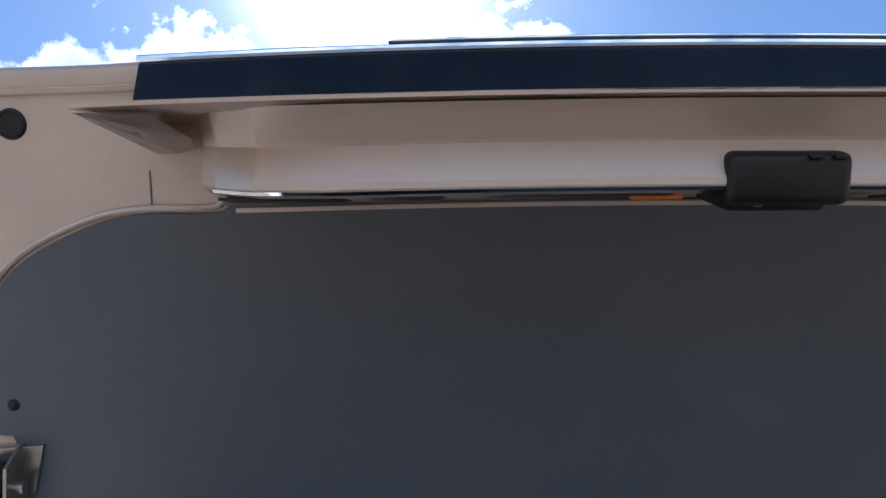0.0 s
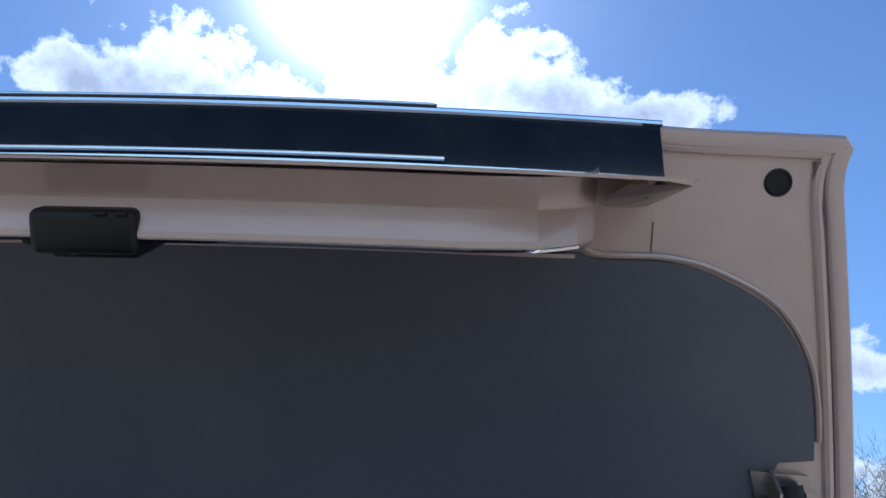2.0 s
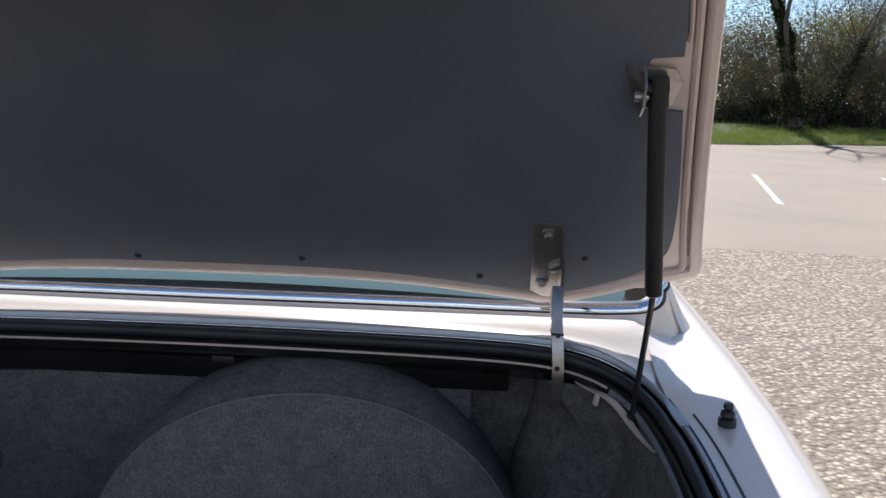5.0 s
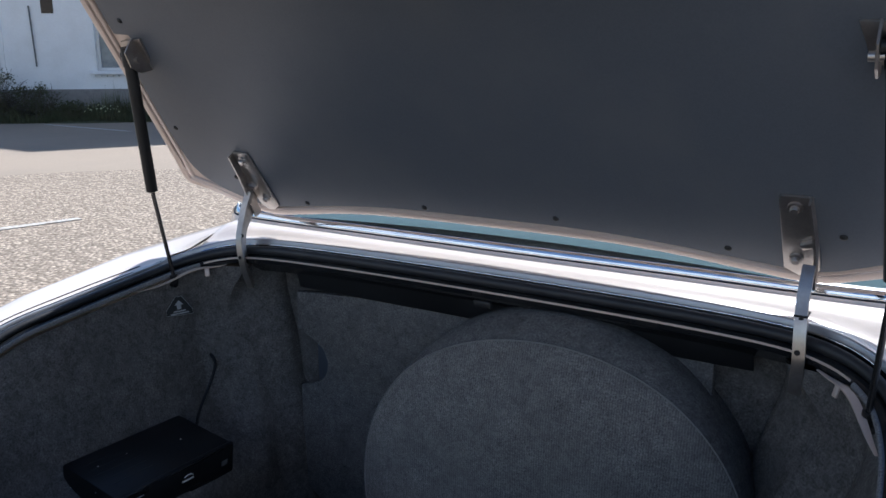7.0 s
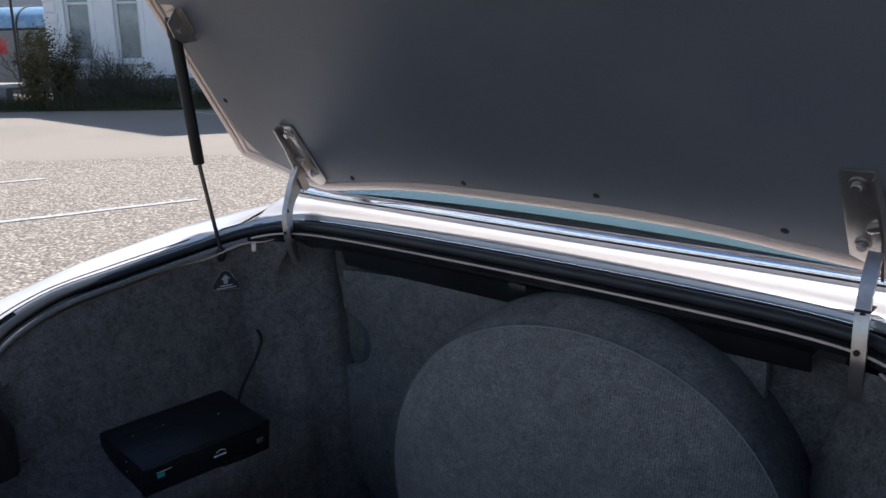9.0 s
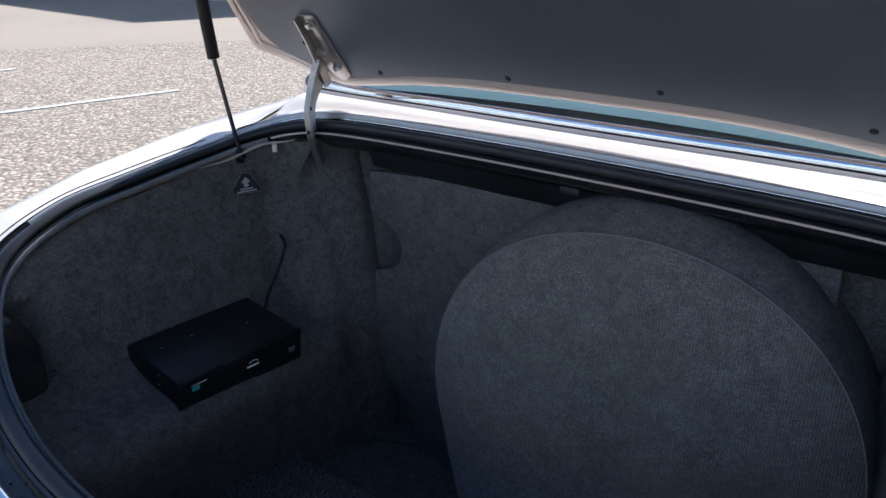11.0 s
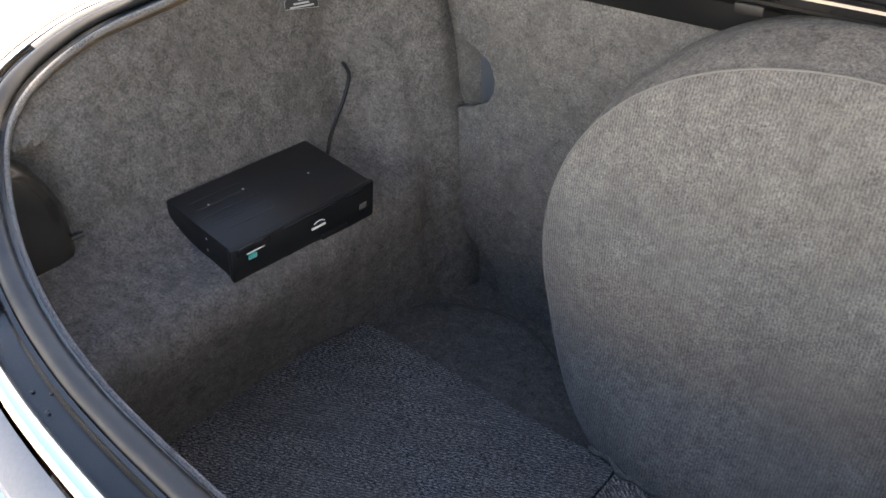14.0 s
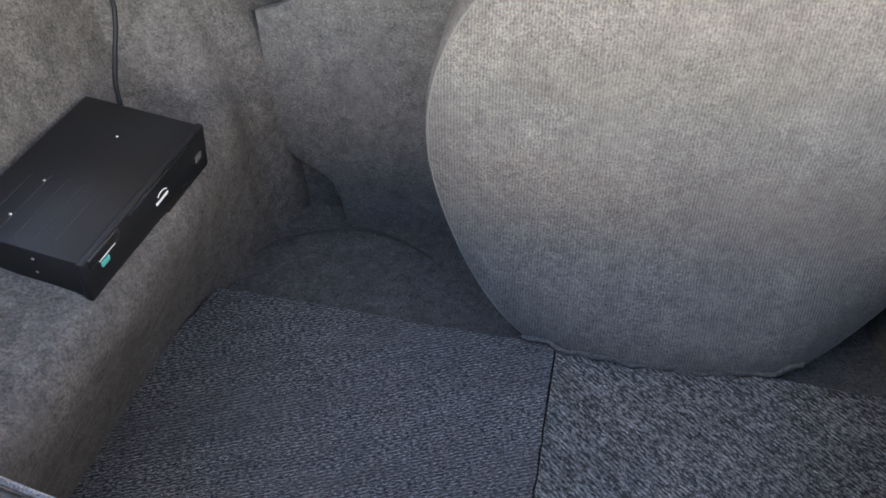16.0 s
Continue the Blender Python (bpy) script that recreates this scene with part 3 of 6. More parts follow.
SEAM_BROWN = mat("dark_brown_gap_paint", (0.075, 0.058, 0.048), 0.6, 0, (0.05, 0.04, 0.034), None, 90)
for s in (-1, 1):
    wing = part("rear_wing", fender(s), PAINT, car, "rose-beige rear wing")
    # Two dark strips on the wing put the shade of its gaps into colour.
    part("wing_seam", sweep(wing_line(s, 0.0180, -0.60, -0.135), [(-0.0017, -0.001), (-0.0015, 0.0012), (0.0015, 0.0012), (0.0017, -0.001)]), SEAM_BROWN, wing, "dark brown strip drawn for the shaded seam gap")
    part("edge_gap_strip", sweep(wing_line(s, 0.0012, -0.60, -0.10), [(-0.0013, -0.002), (-0.0012, 0.0012), (0.0012, 0.0012), (0.0013, -0.002)]), RUBBER, wing, "dark strip drawn for the shaded gap beside the rolled edge")
    tab = [q + Vector((-s * 0.004, 0, 0.001)) for q in wing_line(s, 0.0, -0.165, -0.105, 10)]
    part("edge_tab", sweep(tab, [(-0.009, -0.0016), (-0.009, 0.0008), (0.004, 0.0016), (0.006, 0.0010), (0.006, -0.0016)], scale=lambda q: 0.55 + 0.45 * math.sin(math.pi * min(1, 0.25 + 0.75 * q))), EDGE_TRIM, car, "grey rubber-edged tab beside the strut")

# rear sill: black panel, bright strip, bumper top
sill_path = smooth_path([(0.70, -0.625, 0.625), (0.5, -0.672, 0.616), (0.29, -0.704, 0.606), (0, -0.712, 0.599), (-0.29, -0.704, 0.606), (-0.5, -0.672, 0.616), (-0.70, -0.625, 0.625)], 10)
part("rear_sill", sweep(sill_path, [(-0.012, -0.002), (-0.045, -0.003), (-0.062, -0.006), (-0.074, -0.010), (-0.074, -0.06), (-0.03, -0.06)], False), BLACK_GLOSS, car, "glossy black painted loading sill")
part("sill_strip", sweep(sill_path, [(-0.072 - 0.010 * math.cos(a), -0.004 + 0.007 * math.sin(a)) for a in [2 * math.pi * i / 12 for i in range(12)]]), CHROME, car, "bright chrome strip")
part("bumper_top", sweep(sill_path, [(-0.084, -0.020), (-0.10, -0.024), (-0.116, -0.035), (-0.122, -0.055), (-0.122, -0.30), (-0.084, -0.30)], False), mat("blue_grey_bumper_rubber", (0.20, 0.21, 0.235), 0.35, 0, (0.17, 0.18, 0.20), (0.24, 0.245, 0.26), 200, 8), car, "blue-grey rubber bumper top")
part("bumper_blade", sweep(sill_path, [(-0.120 - 0.014 * math.cos(a), -0.058 + 0.014 * math.sin(a)) for a in [2 * math.pi * i / 12 for i in range(12)]]), CHROME, car, "chrome bumper blade")
for x, y in ((-0.30, -0.745), (-0.318, -0.756), (-0.280, -0.760)):
    part("sill_screw", lathe([(0, 0.003), (0.003, 0.0028), (0.0045, 0.001), (0.0045, 0)], 12, Matrix.Translation((x, y, 0.6035)) @ Matrix.Scale(0.45, 4)), RUBBER, car)
for s in (-1, 1):
    # tail lamp tower beside the sill
    tower = plate([(s * 0.50, -0.705), (s * 0.47, -0.77), (s * 0.49, -0.86), (s * 0.86, -0.80), (s * 0.875, -0.60), (s * 0.70, -0.60)][::s], 0.34, 0.0)
    for v in tower.verts:
        if v.co.z < 0.1:
            v.co.z = 0.735 + 0.22 * (v.co.y + 0.60) - (0.075 if abs(v.co.x) < 0.6 else 0.0)
    bmesh.ops.bevel(tower, geom=tower.edges[:], offset=0.008, segments=2, affect="EDGES")
    part("lamp_tower", tower, BLACK_GLOSS, car, "dark glossy tail-lamp surround")
    part("tower_strip", sweep([Vector((s * 0.475, -0.772, 0.60)), Vector((s * 0.478, -0.765, 0.65)), Vector((s * 0.52, -0.75, 0.69))], circle(0.008, 8)), CHROME, car, "chrome finisher")
    cover = bmesh.new()
    rings = []
    for z, ye, ins in ((0.702, -0.622, 0.010), (0.697, -0.612, 0.004), (0.668, -0.582, 0.001), (0.640, -0.568, 0.0), (0.616, -0.560, 0.0), (0.561, -0.558, 0.001), (0.493, -0.560, 0.004), (0.415, -0.566, 0.008), (0.340, -0.576, 0.012)):
        rings.append([cover.verts.new((s * (x + ins), y, z)) for x, y in ((0.745, ye), (0.650, ye), (0.630, ye - 0.004), (0.618, ye - 0.014), (0.614, ye - 0.030), (0.612, -0.668), (0.745, -0.668))])
    for ra, rb in zip(rings, rings[1:]):
        for j in range(7):
            cover.faces.new((ra[j], ra[(j + 1) % 7], rb[(j + 1) % 7], rb[j]))
    cover.faces.new(rings[0])
    part("lamp_cover", cover, COVER_METAL, car, "dark polished metal tail-lamp back cover")
    part("cover_screw", rod((s * 0.632, -0.564, 0.556), (s * 0.628, -0.548, 0.558), 0.0042, 8), PLASTIC, car)

# rear window, its chrome surround and the roof
WIN = [(-0.60, 0.66, 1.165), (-0.738, 0.27, 0.992), (-0.736, 0.185, 0.958), (-0.718, 0.142, 0.943), (-0.675, 0.122, 0.937), (-0.55, 0.114, 0.936), (-0.30, 0.113, 0.937), (0, 0.112, 0.937), (0.30, 0.113, 0.937), (0.55, 0.114, 0.936), (0.675, 0.122, 0.937), (0.718, 0.142, 0.943), (0.736, 0.185, 0.958), (0.738, 0.27, 0.992), (0.60, 0.66, 1.165)]
win_path = smooth_path(WIN, 8)
part("window_trim", sweep(win_path, [(-0.0062, 0.0010), (-0.0060, 0.0070), (-0.0050, 0.0084), (-0.0036, 0.0083), (-0.0012, 0.0068), (0.0022, 0.0043), (0.0050, 0.0016), (0.0070, -0.0012), (0.0072, -0.0030), (-0.0050, -0.0032)], up=(0, -0.5, 1)), CHROME, car, "bright chrome rear-window surround")
part("window_gasket", sweep(win_path, [(-0.0178, -0.0030), (-0.0175, 0.0030), (-0.0120, 0.0052), (-0.0055, 0.0060), (-0.0045, -0.0025), (0.0080, -0.0026), (0.0112, -0.0036), (0.0118, -0.0062), (0.0100, -0.0100), (-0.0100, -0.0100)], up=(0, -0.5, 1)), RUBBER, car, "black rubber window gasket")


def window_point(u, v):
    y = 0.118 + 0.56 * v
    half = 0.66 + 0.08 * min(1, v * 4) - 0.14 * v
    return ((u * 2 - 1) * half, y, 0.938 + 0.235 * v + 0.02 * math.sin(math.pi * u))


def surround_point(u, v):
    """Painted panel between the window surround and the deck or wing below it."""
    i = u * (len(win_path) - 1)
    k = min(int(i), len(win_path) - 2)
    p = win_path[k].lerp(win_path[k + 1], i - k)
    t = win_path[k + 1] - win_path[k]
    o = Vector((t.y, -t.x, 0)).normalized()
    h = p.z - body_height(p.x, p.y)
    q = p + o * (0.016 + 0.75 * max(0.0, h - 0.03))
    a = p + o * 0.012 - Vector((0, 0, 0.006))
    b = Vector((q.x, q.y, body_height(q.x, q.y) - 0.002))
    r = a.lerp(b, v)
    r.z -= 0.12 * max(0.0, h - 0.03) * math.sin(math.pi * v)
    return tuple(r)


part("window_panel", grid(97, 6, surround_point), PAINT, car, "rose-beige panel below the window surround")
win = part("rear_window", grid(25, 9, window_point), GLASS, car, "green-tinted rear window glass")
part("parcel_shelf", box((1.4, 0.5, 0.02), (0, 0.40, 0.86), 0.005), CARPET, car)
part("roof", grid(25, 9, lambda u, v: ((u * 2 - 1) * 0.60, 0.67 + 1.3 * v, 1.175 + 0.07 * math.sin(math.pi * v * 0.8) + 0.03 * math.sin(math.pi * u))), PAINT, car, "rose-beige roof panel")
for s in (1,):
    # lid stop on the wing
    k = 1.0
    part("rubber_stop", lathe([(0, 0.026), (0.006, 0.025), (0.007, 0.019), (0.004, 0.017), (0.009, 0.014), (0.010, 0.008), (0.006, 0.006), (0.012, 0.004), (0.012, -0.006), (0, -0.006)], 14, Matrix.Translation((s * 0.765, -0.165, body_height(0.765, -0.165) + 0.002)) @ Matrix.Scale(k, 4)), RUBBER, car, "black rubber lid stop")
part("under_body", box((1.62, 0.86, 0.10), (0, -0.34, 0.14), 0.03), BLACK_GLOSS, car)
for s in (-1, 1):
    part("cabin_side", box((0.02, 3.2, 0.5), (s * 0.84, 2.1, 0.55), 0.004), BLACK_GLOSS, car)
part("nose_panel", grid(13, 5, lambda u, v: ((u * 2 - 1) * 0.86, 3.86 + 0.04 * math.sin(math.pi * u) - 0.06 * v, 0.70 - 0.42 * v)), PAINT, car)
part("bonnet", grid(17, 17, lambda u, v: ((u * 2 - 1) * (XC + 0.01), 2.45 + 1.44 * v, body_height((u * 2 - 1) * XC, 2.45 + 1.44 * v) + 0.012)), PAINT, car, "rose-beige bonnet")
part("windscreen", grid(13, 5, lambda u, v: ((u * 2 - 1) * (0.60 + 0.10 * v), 1.96 + 0.50 * v, 1.215 - 0.275 * v + 0.02 * math.sin(math.pi * u))), GLASS, car, "raked windscreen glass")
for s in (-1, 1):
    part("side_glass", grid(13, 5, lambda u, v: (s * (0.60 + 0.16 * v), 0.75 + 1.15 * u + 0.12 * v, 1.20 - 0.29 * v)), DARK_GLASS, car, "dark side window")
    part("roof_pillar", grid(7, 5, lambda u, v: (s * (0.605 + 0.165 * v), 0.64 + 0.14 * u, 1.185 - 0.28 * v)), PAINT, car)
    part("roof_pillar", grid(7, 5, lambda u, v: (s * (0.603 + 0.160 * v), 1.90 + 0.07 * u + 0.42 * v, 1.20 - 0.29 * v)), PAINT, car)
part("dash_shelf", box((1.4, 0.6, 0.02), (0, 2.3, 0.88), 0.005), PLASTIC, car)

# ---- boot interior ----
COL_A = [(0.195, -0.515), (0.30, -0.487), (0.40, -0.445), (0.455, -0.428), (0.480, -0.432), (0.497, -0.448), (0.508, -0.490), (0.518, -0.550), (0.545, -0.600), (0.610, -0.622), (0.69, -0.642), (0.76, -0.665)]
COL_B = [(0.195, -0.478), (0.30, -0.468), (0.40, -0.458), (0.445, -0.456), (0.470, -0.464), (0.490, -0.485), (0.515, -0.535), (0.545, -0.592), (0.580, -0.615), (0.62, -0.622), (0.69, -0.630), (0.76, -0.648)]
COL_C = [(0.195, -0.468), (0.30, -0.467), (0.40, -0.469), (0.445, -0.474), (0.475, -0.482), (0.505, -0.492), (0.535, -0.505), (0.565, -0.512), (0.60, -0.517), (0.64, -0.530), (0.70, -0.556), (0.77, -0.592)]
COL_D = [(0.195, -0.438), (0.30, -0.440), (0.40, -0.444), (0.445, -0.446), (0.475, -0.449), (0.505, -0.452), (0.535, -0.456), (0.565, -0.466), (0.60, -0.480), (0.64, -0.485), (0.70, -0.495), (0.79, -0.52)]
lip_left = sorted([p for p in LIP if p.x < -0.45 and -0.63 < p.y < -0.012], key=lambda p: p.y)


def wall_column(y):
    stops = [(-0.72, COL_A), (-0.28, COL_A), (-0.075, COL_B), (-0.012, COL_C), (0.06, COL_D), (0.12, COL_D)]
    col = None
    for (a, p), (b, q) in zip(stops, stops[1:]):
        if y <= b + 1e-6:
            s = min(max((y - a) / (b - a), 0), 1)
            s = s * s * (3 - 2 * s)
            col = [(p[i][0] + (q[i][0] - p[i][0]) * s, p[i][1] + (q[i][1] - p[i][1]) * s) for i in range(len(p))]
            break
    if y < -0.605:
        top = (0.700 - 0.35 * (-0.605 - y), -0.655)
    elif y < -0.03:
        top = (linear([(p.y, p.z) for p in lip_left], y) - 0.016, linear([(p.y, p.x) for p in lip_left], y) - 0.004)
    else:
        s = (y + 0.03) / 0.09
        top = (0.858, -0.535 + 0.01 * s)
    return [c for c in col if c[0] < top[0] - 0.01] + [top]


def side_wall(sign):
    ys = [-0.70 + 0.80 * i / 60 for i in range(61)]
    rows = []
    nz = 44
    for y in ys:
        pts = smooth_path([(x, 0, z) for z, x in wall_column(y)], 6)
        acc = [0.0]
        for a, b in zip(pts, pts[1:]):
            acc.append(acc[-1] + (b - a).length)
        row = []
        for j in range(nz):
            d = acc[-1] * j / (nz - 1)
            i = max(k for k in range(len(acc)) if acc[k] <= d + 1e-9)
            i = min(i, len(pts) - 2)
            s = (d - acc[i]) / max(acc[i + 1] - acc[i], 1e-9)
            p = pts[i].lerp(pts[i + 1], s)
            w = 0.004 * noise.noise((p.z * 9, y * 9, sign)) + 0.0016 * noise.noise((p.z * 40, y * 40, sign))
            edge = min(1, j / 4, (nz - 1 - j) / 3)
            # hollow in which the lamp cover sits
            hollow = 0.055 * lerp([(-0.575, 1.0), (-0.520, 0.0)], y) * lerp([(0.520, 0.0), (0.550, 1.0)], p.z) * lerp([(0.66, 1.0), (0.70, 0.0)], p.z)
            row.append((-sign * (p.x - hollow + w * edge), y, p.z))
        rows.append(row)
    return from_lists([v for r in rows for v in r], [(i * nz + j, i * nz + j + 1, (i + 1) * nz + j + 1, (i + 1) * nz + j) for i in range(60) for j in range(nz - 1)])


lining = part("side_lining", side_wall(-1), CARPET, car, "charcoal felt carpet moulded over the wheel arch")
part("side_lining", side_wall(1), CARPET, car, "charcoal felt carpet moulded over the wheel arch")
part("boot_floor", grid(30, 20, lambda u, v: (-0.62 + 1.24 * u, -0.74 + 0.82 * v, 0.212 + 0.004 * noise.noise((u * 12, v * 9, 3)))), CARPET, car, "dark carpeted boot floor")
part("front_bulkhead", grid(30, 20, lambda u, v: (-0.60 + 1.2 * u, 0.085 + 0.003 * noise.noise((u * 12, v * 9, 7)), 0.19 + 0.70 * v)), CARPET, car, "charcoal carpeted bulkhead")
part("rear_inner_panel", grid(30, 8, lambda u, v: (-0.66 + 1.32 * u, -0.672 - 0.035 * math.sin(math.pi * u), 0.19 + 0.40 * v)), CARPET, car, "dark carpeted rear panel")
BO = [(-0.455, 0.800), (-0.458, 0.718), (-0.414, 0.698), (-0.388, 0.682), (-0.377, 0.655), (-0.380, 0.634), (-0.392, 0.614), (-0.418, 0.600), (-0.455, 0.588), (-0.456, 0.372), (-0.452, 0.358), (-0.431, 0.335), (-0.388, 0.308), (-0.372, 0.292), (-0.362, 0.250), (-0.357, 0.200), (0.42, 0.215), (0.42, 0.845), (0.04, 0.836)]
board = plate(BO, 0, 0.012, 0.003)
bmesh.ops.transform(board, matrix=pose(0, 0.058, 0, 90, 0, 0), verts=board.verts)
board_ob = tagged(part("backing_board", board, BOARD), "grey felt-covered board with a finger notch, leaning on the bulkhead", "panel")
part("notch_plate", box((0.050, 0.004, 0.13), (-0.3935, 0.066, 0.652), 0.001), mat("blue_grey_metal", (0.10, 0.115, 0.14), 0.45, 0.5), car, "blue-grey metal behind the notch")
part("shelf_underside", box((0.92, 0.006, 0.062), (0.02, 0.035, 0.843), 0.002, pose(0, 0, 0, 18, 0, 0)), PLASTIC, car, "black trim strip under the deck")
part("shelf_underside", box((1.12, 0.075, 0.008), (0, 0.035, 0.872), 0.002), PLASTIC, car)
part("trim_clip", box((0.035, 0.006, 0.012), (0.03, -0.006, 0.862), 0.002), PLASTIC, car)

# loose carpets on the floor
M1 = [(-0.482, -0.178), (-0.30, -0.176), (-0.10, -0.178), (0.030, -0.174), (0.034, -0.30), (0.040, -0.45), (0.046, -0.705), (-0.545, -0.700), (-0.530, -0.55), (-0.512, -0.36), (-0.498, -0.26)]


def poly_dense(outline, n=12):
    out = []
    for i, (x, y) in enumerate(outline):
        x2, y2 = outline[(i + 1) % len(outline)]
        out += [(x + (x2 - x) * j / n, y + (y2 - y) * j / n) for j in range(n)]
    return out


def carpet_flat(name, outline, z0, z1, material, label, wob):
    pts = [(x + wob * noise.noise((x * 90, y * 90, 1)), y + wob * noise.noise((x * 90, y * 90, 5))) for x, y in poly_dense(outline)]
    return tagged(part(name, plate(pts, z0, z1, 0.003), material), label, "carpet")


carpet_flat("floor_mat", M1, 0.209, 0.249, LOOP, "blue-grey loop-pile mat laid on the boot floor", 0.003)
carpet_flat("floor_carpet", [(0.0315, -0.165), (0.46, -0.165), (0.50, -0.70), (0.0475, -0.705), (0.0410, -0.45), (0.0355, -0.30)], 0.209, 0.247, LOOP_WORN, "worn grey twill carpet butted against the mat", 0.002)
trim_cord = smooth_path([(-0.482, -0.128, 0.211), (-0.478, -0.072, 0.214), (-0.450, -0.030, 0.216), (-0.405, -0.002, 0.217), (-0.345, 0.022, 0.219), (-0.290, 0.022, 0.221), (-0.240, 0.008, 0.220), (-0.190, -0.012, 0.214)], 8)
part("trim_cord", sweep(trim_cord, circle(0.0022, 6)), CLOTH_EDGE, car, "thin edge cord along the carpet")

# spare wheel in its cloth cover
WR = 0.341
wheel_m = Matrix.Translation((0.178, -0.105, 0.522)) @ pose(0, 0, 0, 0, 0, 4.9) @ pose(0, 0, 0, 90, 0, 0)
spare = thing("spare_wheel", "upright spare wheel in a ribbed grey cloth cover", "spare wheel", m=wheel_m)
face = [(0, 0.024), (0.04, 0.0238), (0.08, 0.023), (0.12, 0.0215), (0.16, 0.0185), (0.20, 0.014), (0.24, 0.007), (0.28, -0.003), (0.305, -0.012), (WR - 0.006, -0.022), (WR, -0.028)]
fb = lathe(face, 128)


def flare(x, y):
    """How far the cloth stands forward of the tyre towards its foot."""
    k = min(max((-y - 0.08) / 0.20, 0), 1)
    return 0.084 * k * k * (3 - 2 * k) * (1 - 0.45 * min(1, (x / 0.30) ** 2)) * lerp([(0.12, 1.0), (0.34, 0.30)], x)



def sag(y, z):
    """The cover's seam droops at the top, where the cloth folds back over the tread."""
    return 0.024 * max(0.0, y / WR) ** 3 * min(1.0, max(0.0, (z + 0.075) / 0.04))


for v in fb.verts:
    r = v.co.xy.length
    v.co.z += (0.006 * noise.noise((v.co.x * 7, v.co.y * 7, 2)) + 0.0022 * noise.noise((v.co.x * 26, v.co.y * 26, 2))) * (1 - (r / WR) ** 4)
    v.co.z -= 0.012 * math.exp(-((v.co.x - 0.02) ** 2 + (v.co.y + 0.02) ** 2) / 0.004)
for v in fb.verts:
    v.co.z += flare(v.co.x, v.co.y)
    v.co.y = max(v.co.y, -0.318)
for v in fb.verts:
    v.co.y -= sag(v.co.y, v.co.z)
part("cover_face", fb, COVER, spare, "ribbed grey cloth face")
sb = lathe([(WR + 0.0005, -0.0285), (WR + 0.003, -0.034), (WR + 0.005, -0.040), (WR + 0.006, -0.048), (WR + 0.007, -0.08), (WR + 0.006, -0.14), (WR + 0.001, -0.19), (WR - 0.02, -0.21), (0, -0.212)], 96)
for v in sb.verts:
    if v.co.z > -0.2:
        k = noise.noise((v.co.x * 9, v.co.y * 9, v.co.z * 14)) * 0.004
        v.co.xy *= 1 + k / WR
for v in sb.verts:
    v.co.z += flare(v.co.x, v.co.y) * min(1, max(0, (v.co.z + 0.15) / 0.11))
    v.co.y = max(v.co.y, -0.318)
for v in sb.verts:
    v.co.y -= sag(v.co.y, v.co.z)
part("cover_side", sb, BOARD, spare, "grey felt side of the cover")
seam_pts = [Vector((WR * math.cos(a), WR * math.sin(a), -0.027)) for a in [2 * math.pi * i / 96 for i in range(96)]]
for p in seam_pts:
    p.z += flare(p.x, p.y)
    p.y = max(p.y, -0.318)
for p in seam_pts:
    p.y -= sag(p.y, p.z)
part("cover_seam", sweep(seam_pts, circle(0.0014, 6), True), mat("grey_seam_thread", (0.18, 0.175, 0.17), 0.9), spare, "sewn seam piping")
hem = [Vector((-0.20 + 0.0125 * i, -0.268 + 0.004 * math.sin(i * 0.9), flare(-0.20 + 0.0125 * i, -0.28) - 0.004 - 0.10 * max(0.0, abs(-0.20 + 0.0125 * i) - 0.10) + 0.003 * math.sin(i * 1.7))) for i in range(31)]
part("cover_hem", sweep(hem, circle(0.0050, 7, 0.0036)), BOARD, spare, "folded hem at the foot")
part("cover_tear", lathe([(0, 0.003), (0.004, 0.0026), (0.006, 0)], 8, Matrix.Translation((-0.037, 0.013, 0.0105))), CLOTH_EDGE, spare, "small dark snag")

# ---- boot lid ----
LID = Matrix(((1, 0, 0, 0), (0, -0.586, -0.810, 0.055), (0, 0.810, -0.586, 0.99), (0, 0, 0, 1)))
lid_edge = [(0, 0.000), (0.20, -0.002), (0.34, -0.012), (0.46, -0.030), (0.55, -0.040), (0.62, -0.020), (0.70, 0.014), (0.746, 0.028), (0.760, 0.042), (0.750, 0.10), (0.726, 0.26), (0.695, 0.50), (0.671, 0.66), (0.665, 0.700), (0.665, 0.725), (0.670, 0.744)]
lid_rear = [(0.669, 0.7455), (0.60, 0.7475), (0.52, 0.750), (0.30, 0.762), (0, 0.765)]


def mirrored(half):
    return [(x, y) for x, y in half] + [(-x, y) for x, y in half[-2:0:-1]]


def dense(half, n=5):
    return [(p.x, p.y) for p in smooth_path([(x, y, 0) for x, y in half], n)]


lid_outline = mirrored(dense(lid_edge, 4) + dense(lid_rear, 4))
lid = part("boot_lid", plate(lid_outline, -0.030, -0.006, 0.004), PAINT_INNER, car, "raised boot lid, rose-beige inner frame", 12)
lid.matrix_local = LID
# Hinge edge of the skin is filled out, unseen, to shut out sunlight.
part("outer_skin", plate([(x * 1.004, (min(y, -0.037) if y < 0.015 else y * 1.003 - 0.001)) for x, y in lid_outline], -0.040, -0.030, 0.003), PAINT, lid, "rose-beige outer panel")
rim3 = [Vector((x * 0.992, 0.003 + y * 0.992, -0.004)) for x, y in lid_outline]
part("folded_hem", sweep(rim3, [(0.010 * math.cos(a), 0.006 * math.sin(a)) for a in [2 * math.pi * i / 8 for i in range(8)]], True), PAINT_INNER, lid, "folded lid edge")
rim4 = [Vector((x * 0.968, 0.010 + y * 0.972, -0.005)) for x, y in lid_outline]
